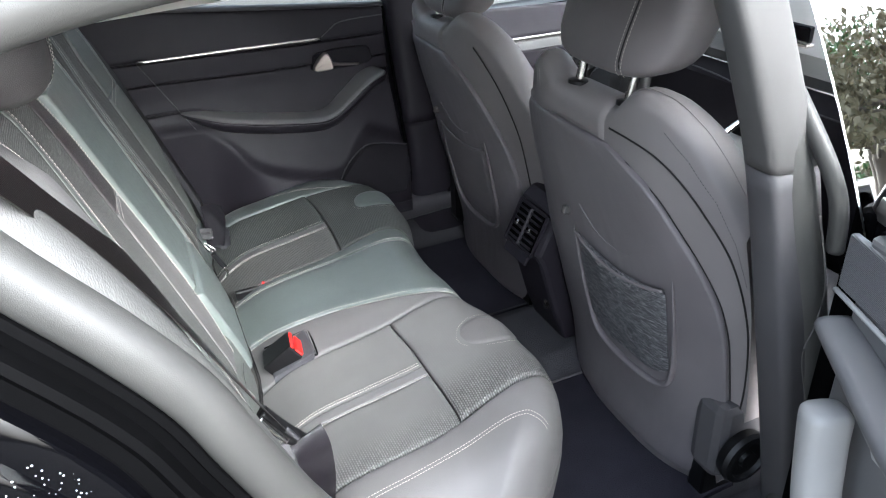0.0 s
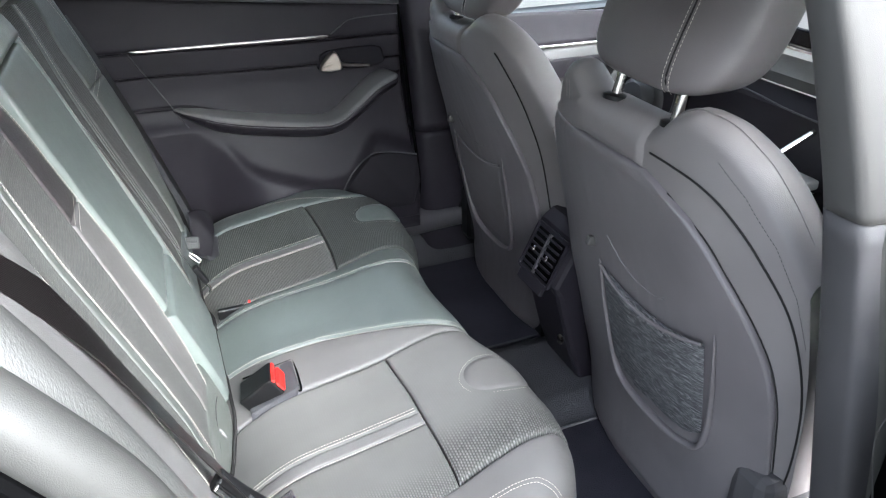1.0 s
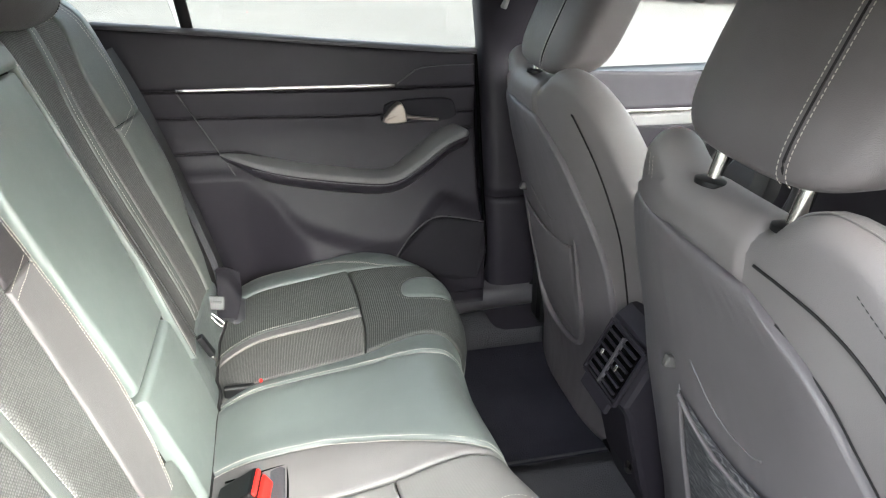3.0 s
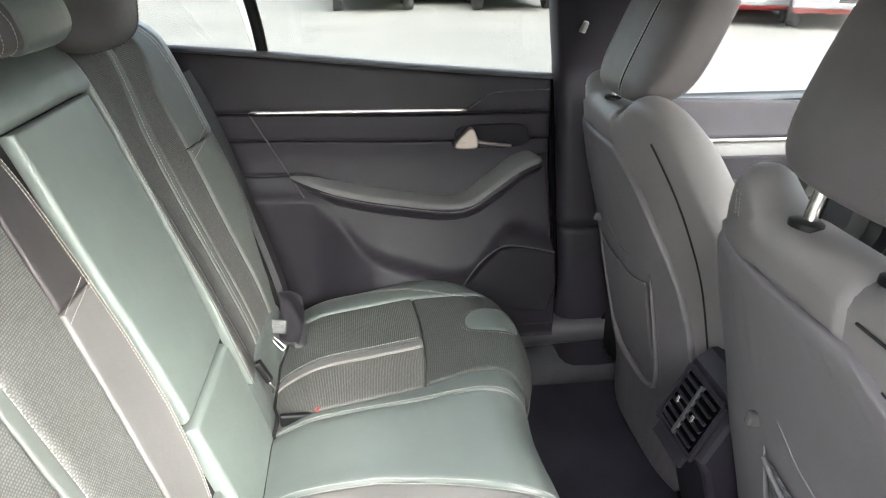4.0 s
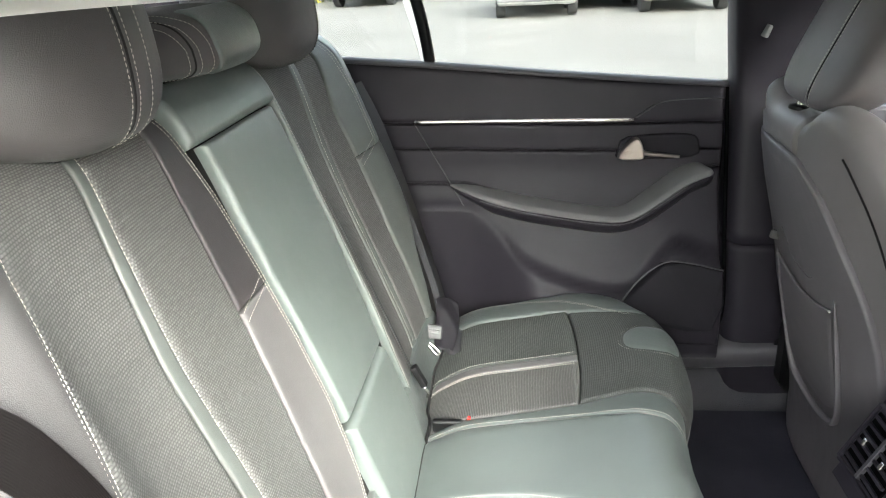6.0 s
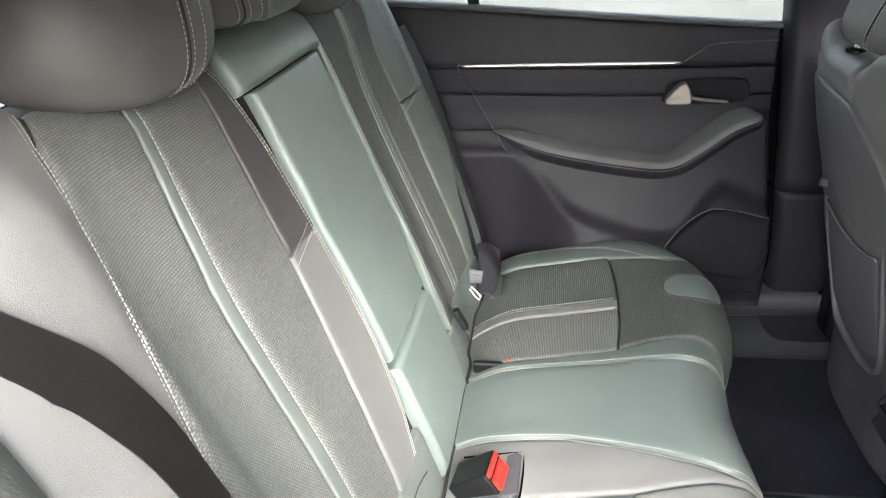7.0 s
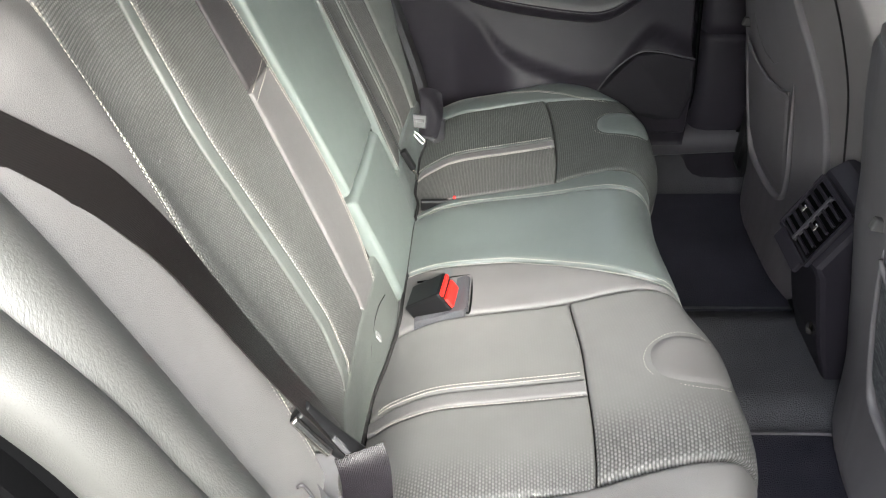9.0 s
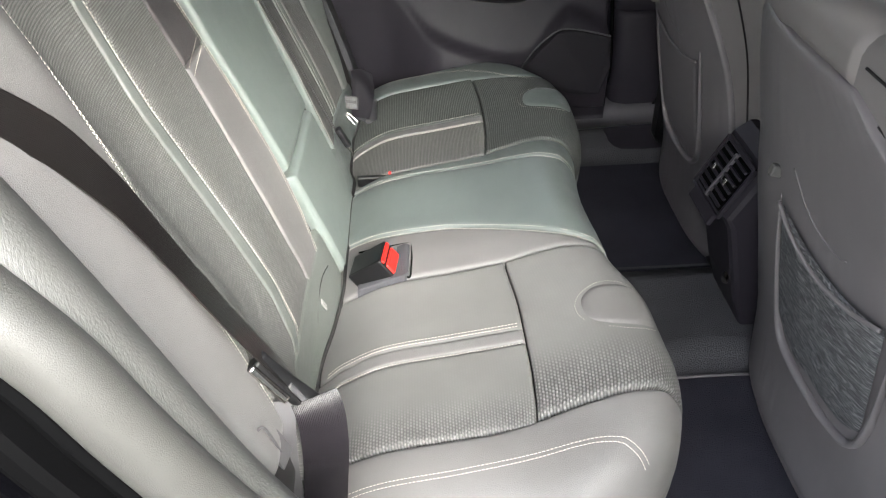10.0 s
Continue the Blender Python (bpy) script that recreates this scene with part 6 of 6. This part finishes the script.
def car(x, y, turn, colour, length, width, height, label, van=False):
    """A parked car, its tail at (x, y) and its length along the direction turn (degrees)."""
    c = thing("parked_car", label, "car", "parked cars")
    paint = material("car_paint", colour, 0.3, 0.0, 0.5, 0.6)
    w, m = width / 2, pose(x, y, GROUND_Z, 0, 0, turn)
    roof = 0.12 if van else 0.28
    prof = [(0.0, 0.32), (0.0, 0.6), (0.03, height * 0.58), (roof, height * 0.97), (roof + 0.3, height), (length * 0.55, height), (length * 0.74, height * 0.62), (length * 0.97, height * 0.5), (length, 0.55), (length, 0.3), (length - 0.4, 0.24), (0.3, 0.24)]
    taper = curve([0.2, 0.6, height * 0.6, height], [0.94, 1.0, 0.97, 0.76])
    verts = []
    for q in (-1, 1):
        for a, b in prof:
            verts.append(m @ Vector((a, q * w * float(taper(np.array(b))), b)))
    n = len(prof)
    bm = bmesh.new()
    vs = [bm.verts.new(p) for p in verts]
    bm.faces.new(vs[:n][::-1])
    bm.faces.new(vs[n:])
    for i in range(n):
        bm.faces.new((vs[i], vs[(i + 1) % n], vs[n + (i + 1) % n], vs[n + i]))
    bmesh.ops.bevel(bm, geom=list(bm.edges), offset=0.06, segments=2, affect="EDGES", profile=0.5)
    part("body", bm, paint, c, smooth=False)
    gh = height * 0.6
    block("rear_window", (-0.01, -w * 0.74, gh), (0.02, w * 0.74, height * 0.9), DARKGLASS, c, 0.01, m @ Matrix.Translation((0.03, 0, 0)) @ Matrix.Shear("YZ", 4, (0, 0)) @ pose(0, 0, gh, 0, math.degrees(math.atan2(roof, height * 0.39)), 0) @ Matrix.Translation((-0.012, 0, -gh)))
    for q in (-1, 1):
        block("side_window", (0.35, q * w * 0.9 - 0.05, gh + 0.02), (length * 0.66, q * w * 0.9 + 0.03, height * 0.88), DARKGLASS, c, 0.02, m)
        block("tail_lamp", (-0.025, q * w * 0.8 - 0.09, 0.62 if not van else 0.7), (0.06, q * w * 0.8 + 0.09, 0.86 if not van else 1.05), LAMP, c, 0.02, m, "red tail lamp")
        for a in (0.72, length - 0.8):
            wheel_at = m @ Vector((a, q * (w - 0.1), 0.32))
            ax = m.to_3x3() @ Vector((0, q, 0))
            wh = lathe("wheel", [(0.24, -0.1), (0.31, -0.1), (0.325, -0.06), (0.325, 0.07), (0.31, 0.1), (0.24, 0.1)], wheel_at, ax, TYRE, c, 24)
            lathe("rim", [(0.235, 0.0), (0.235, 0.095), (0.2, 0.085), (0.06, 0.075), (0.05, 0.1)], wheel_at, ax, RIM, wh, 20)
    block("bumper", (-0.06, -w * 0.97, 0.34), (0.14, w * 0.97, 0.58), material("bumper_plastic", (0.08, 0.08, 0.085), 0.6), c, 0.04, m)
    block("number_plate", (-0.075, -0.26, 0.42), (-0.05, 0.26, 0.53), PLATE, c, 0.004, m, "blank pale plate with a dark bar")
    block("plate_bar", (-0.079, -0.2, 0.445), (-0.072, 0.2, 0.505), BLACK, c, 0.002, m)
    return c


car(0.55, 14.9, 90, (0.8, 0.8, 0.78), 4.3, 1.72, 1.85, "white parked van seen from the rear", True)
car(2.1, 16.3, 90, (0.035, 0.06, 0.055), 4.5, 1.75, 1.6, "dark green parked estate car")
car(3.55, 14.6, 90, (0.5, 0.47, 0.4), 4.3, 1.75, 1.65, "pale beige parked off-road car")
car(-4.4, 20.5, 84, (0.3, 0.3, 0.3), 4.4, 1.8, 1.55, "grey parked car beside the hedge")
car(6.75, 11.3, 68, (0.55, 0.03, 0.03), 4.2, 1.75, 1.6, "red parked hatchback in the yard")
car(7.9, 10.2, 62, (0.5, 0.03, 0.03), 4.2, 1.75, 1.6, "red parked car in the row")
car(-2.0, 26.0, 90, (0.6, 0.6, 0.6), 4.3, 1.75, 1.5, "silver parked car far off")


def leaves(name, label, category, centres, mats, count, size, seed, kind="stuff"):
    ob = tagged(new(name), label, category, kind=kind)
    rr = random.Random(seed)
    for mi, mt in enumerate(mats):
        verts, faces = [], []
        for _ in range(count // len(mats)):
            (cx, cy, cz), (rx, ry, rz) = rr.choice(centres)
            d = Vector((rr.gauss(0, 1), rr.gauss(0, 1), rr.gauss(0, 1))).normalized() * rr.random() ** 0.45
            p = Vector((cx + d.x * rx, cy + d.y * ry, cz + d.z * rz))
            if p.z < GROUND_Z + 0.02:
                continue
            e = Euler((rr.uniform(0, 6), rr.uniform(0, 6), rr.uniform(0, 6))).to_matrix()
            k = len(verts)
            s = size * rr.uniform(0.6, 1.3)
            verts += [p + e @ Vector(q) * s for q in ((-0.5, 0, 0), (0, 0.28, 0.05), (0.6, 0, 0), (0, -0.28, 0.05))]
            faces += [(k, k + 1, k + 2), (k, k + 2, k + 3)]
        mesh("leaf_mass", verts, faces, mt, ob, smooth=False)
    return ob


LEAF_A = material("leaf_green", (0.06, 0.11, 0.03), 0.6)
LEAF_B = material("leaf_yellow", (0.36, 0.32, 0.03), 0.6)
LEAF_C = material("leaf_brown", (0.13, 0.11, 0.06), 0.7)
BARK = plastic("bark", (0.11, 0.09, 0.07), 0.9, 0.9, 40.0)
leaves("hedge", "yellow-green flowering hedge along the yard", "hedge", [((x, 24.0 + 0.6 * math.sin(x), 0.8), (1.2, 0.9, 1.0)) for x in np.arange(-14, 3, 1.1)], [LEAF_B, LEAF_A], 26000, 0.13, 2)
leaves("far_wood", "distant green trees behind the yard", "trees", [((x, 48 + 5 * math.sin(x * 0.7), 5 + 2 * math.sin(x * 1.7)), (5, 4, 5)) for x in np.arange(-60, 90, 6)], [LEAF_A, LEAF_C], 40000, 0.7, 3)


# Shrubs added to stand for foliage reflected in the front window
leaves("reflection_shrubs", "low sparse olive shrubs added for the foliage reflected in the window", "shrubs", [((5.2 + 0.45 * i, 2.3 + 0.5 * math.sin(i * 1.9), 0.1), (0.5, 0.5, 0.35)) for i in range(5)], [LEAF_C, GRASSM], 2600, 0.09, 8)
# Out of view; added to shape what the paint and glass reflect
leaves("unseen_bushes", "unseen low dark bushes added for reflections in paint and glass", "trees", [((x, -32 + 2 * math.sin(x * 0.9), 0.5 + 0.3 * math.sin(x * 1.3)), (3, 2.5, 1.1)) for x in np.arange(-50, 52, 3)], [LEAF_A, LEAF_C], 30000, 0.5, 5)


def tree(x, y, h, seed, label):
    t = thing("tree", label, "tree", "trees by the yard")
    rr = random.Random(seed)
    sweep("trunk", [(x, y, GROUND_Z - 0.1), (x + 0.05, y, h * 0.3), (x - 0.06, y + 0.08, h * 0.6), (x, y, h * 0.95)], ring(0.16, n=10), BARK, t, up=(1, 0, 0), scale=lambda k: 1 - 0.85 * k)
    centres = []
    for i in range(16):
        z = h * rr.uniform(0.28, 0.9)
        a = rr.uniform(0, 6.28)
        r = (h - z) * 0.45 + 0.3
        e = (x + r * math.cos(a), y + r * math.sin(a), z + r * 0.5)
        tube("limb", [(x, y, z), (x + 0.5 * r * math.cos(a), y + 0.5 * r * math.sin(a), z + r * 0.2), e], 0.03, BARK, t, 4, 6)
        centres.append((e, (0.7, 0.7, 0.55)))
    verts, faces = [], []
    for _ in range(7000):
        (cx, cy, cz), (rx, ry, rz) = rr.choice(centres)
        d = Vector((rr.gauss(0, 0.5), rr.gauss(0, 0.5), rr.gauss(0, 0.5)))
        p = Vector((cx + d.x * rx, cy + d.y * ry, cz + d.z * rz))
        e = Euler((rr.uniform(0, 6), rr.uniform(0, 6), rr.uniform(0, 6))).to_matrix()
        k = len(verts)
        s = 0.11 * rr.uniform(0.6, 1.3)
        verts += [p + e @ Vector(q) * s for q in ((-0.5, 0, 0), (0, 0.28, 0.05), (0.6, 0, 0), (0, -0.28, 0.05))]
        faces += [(k, k + 1, k + 2), (k, k + 2, k + 3)]
    mesh("crown", verts, faces, LEAF_C if seed % 2 else LEAF_A, t, smooth=False)
    return t


for i, (x, y, h) in enumerate(((8.6, -6.4, 3.6), (10.4, -8.6, 4.4), (11.8, -6.9, 4.2), (12.5, -10.4, 5.0))):
    tree(x, y, h, 11 + i, "thin yard tree with sparse brown-green leaves")
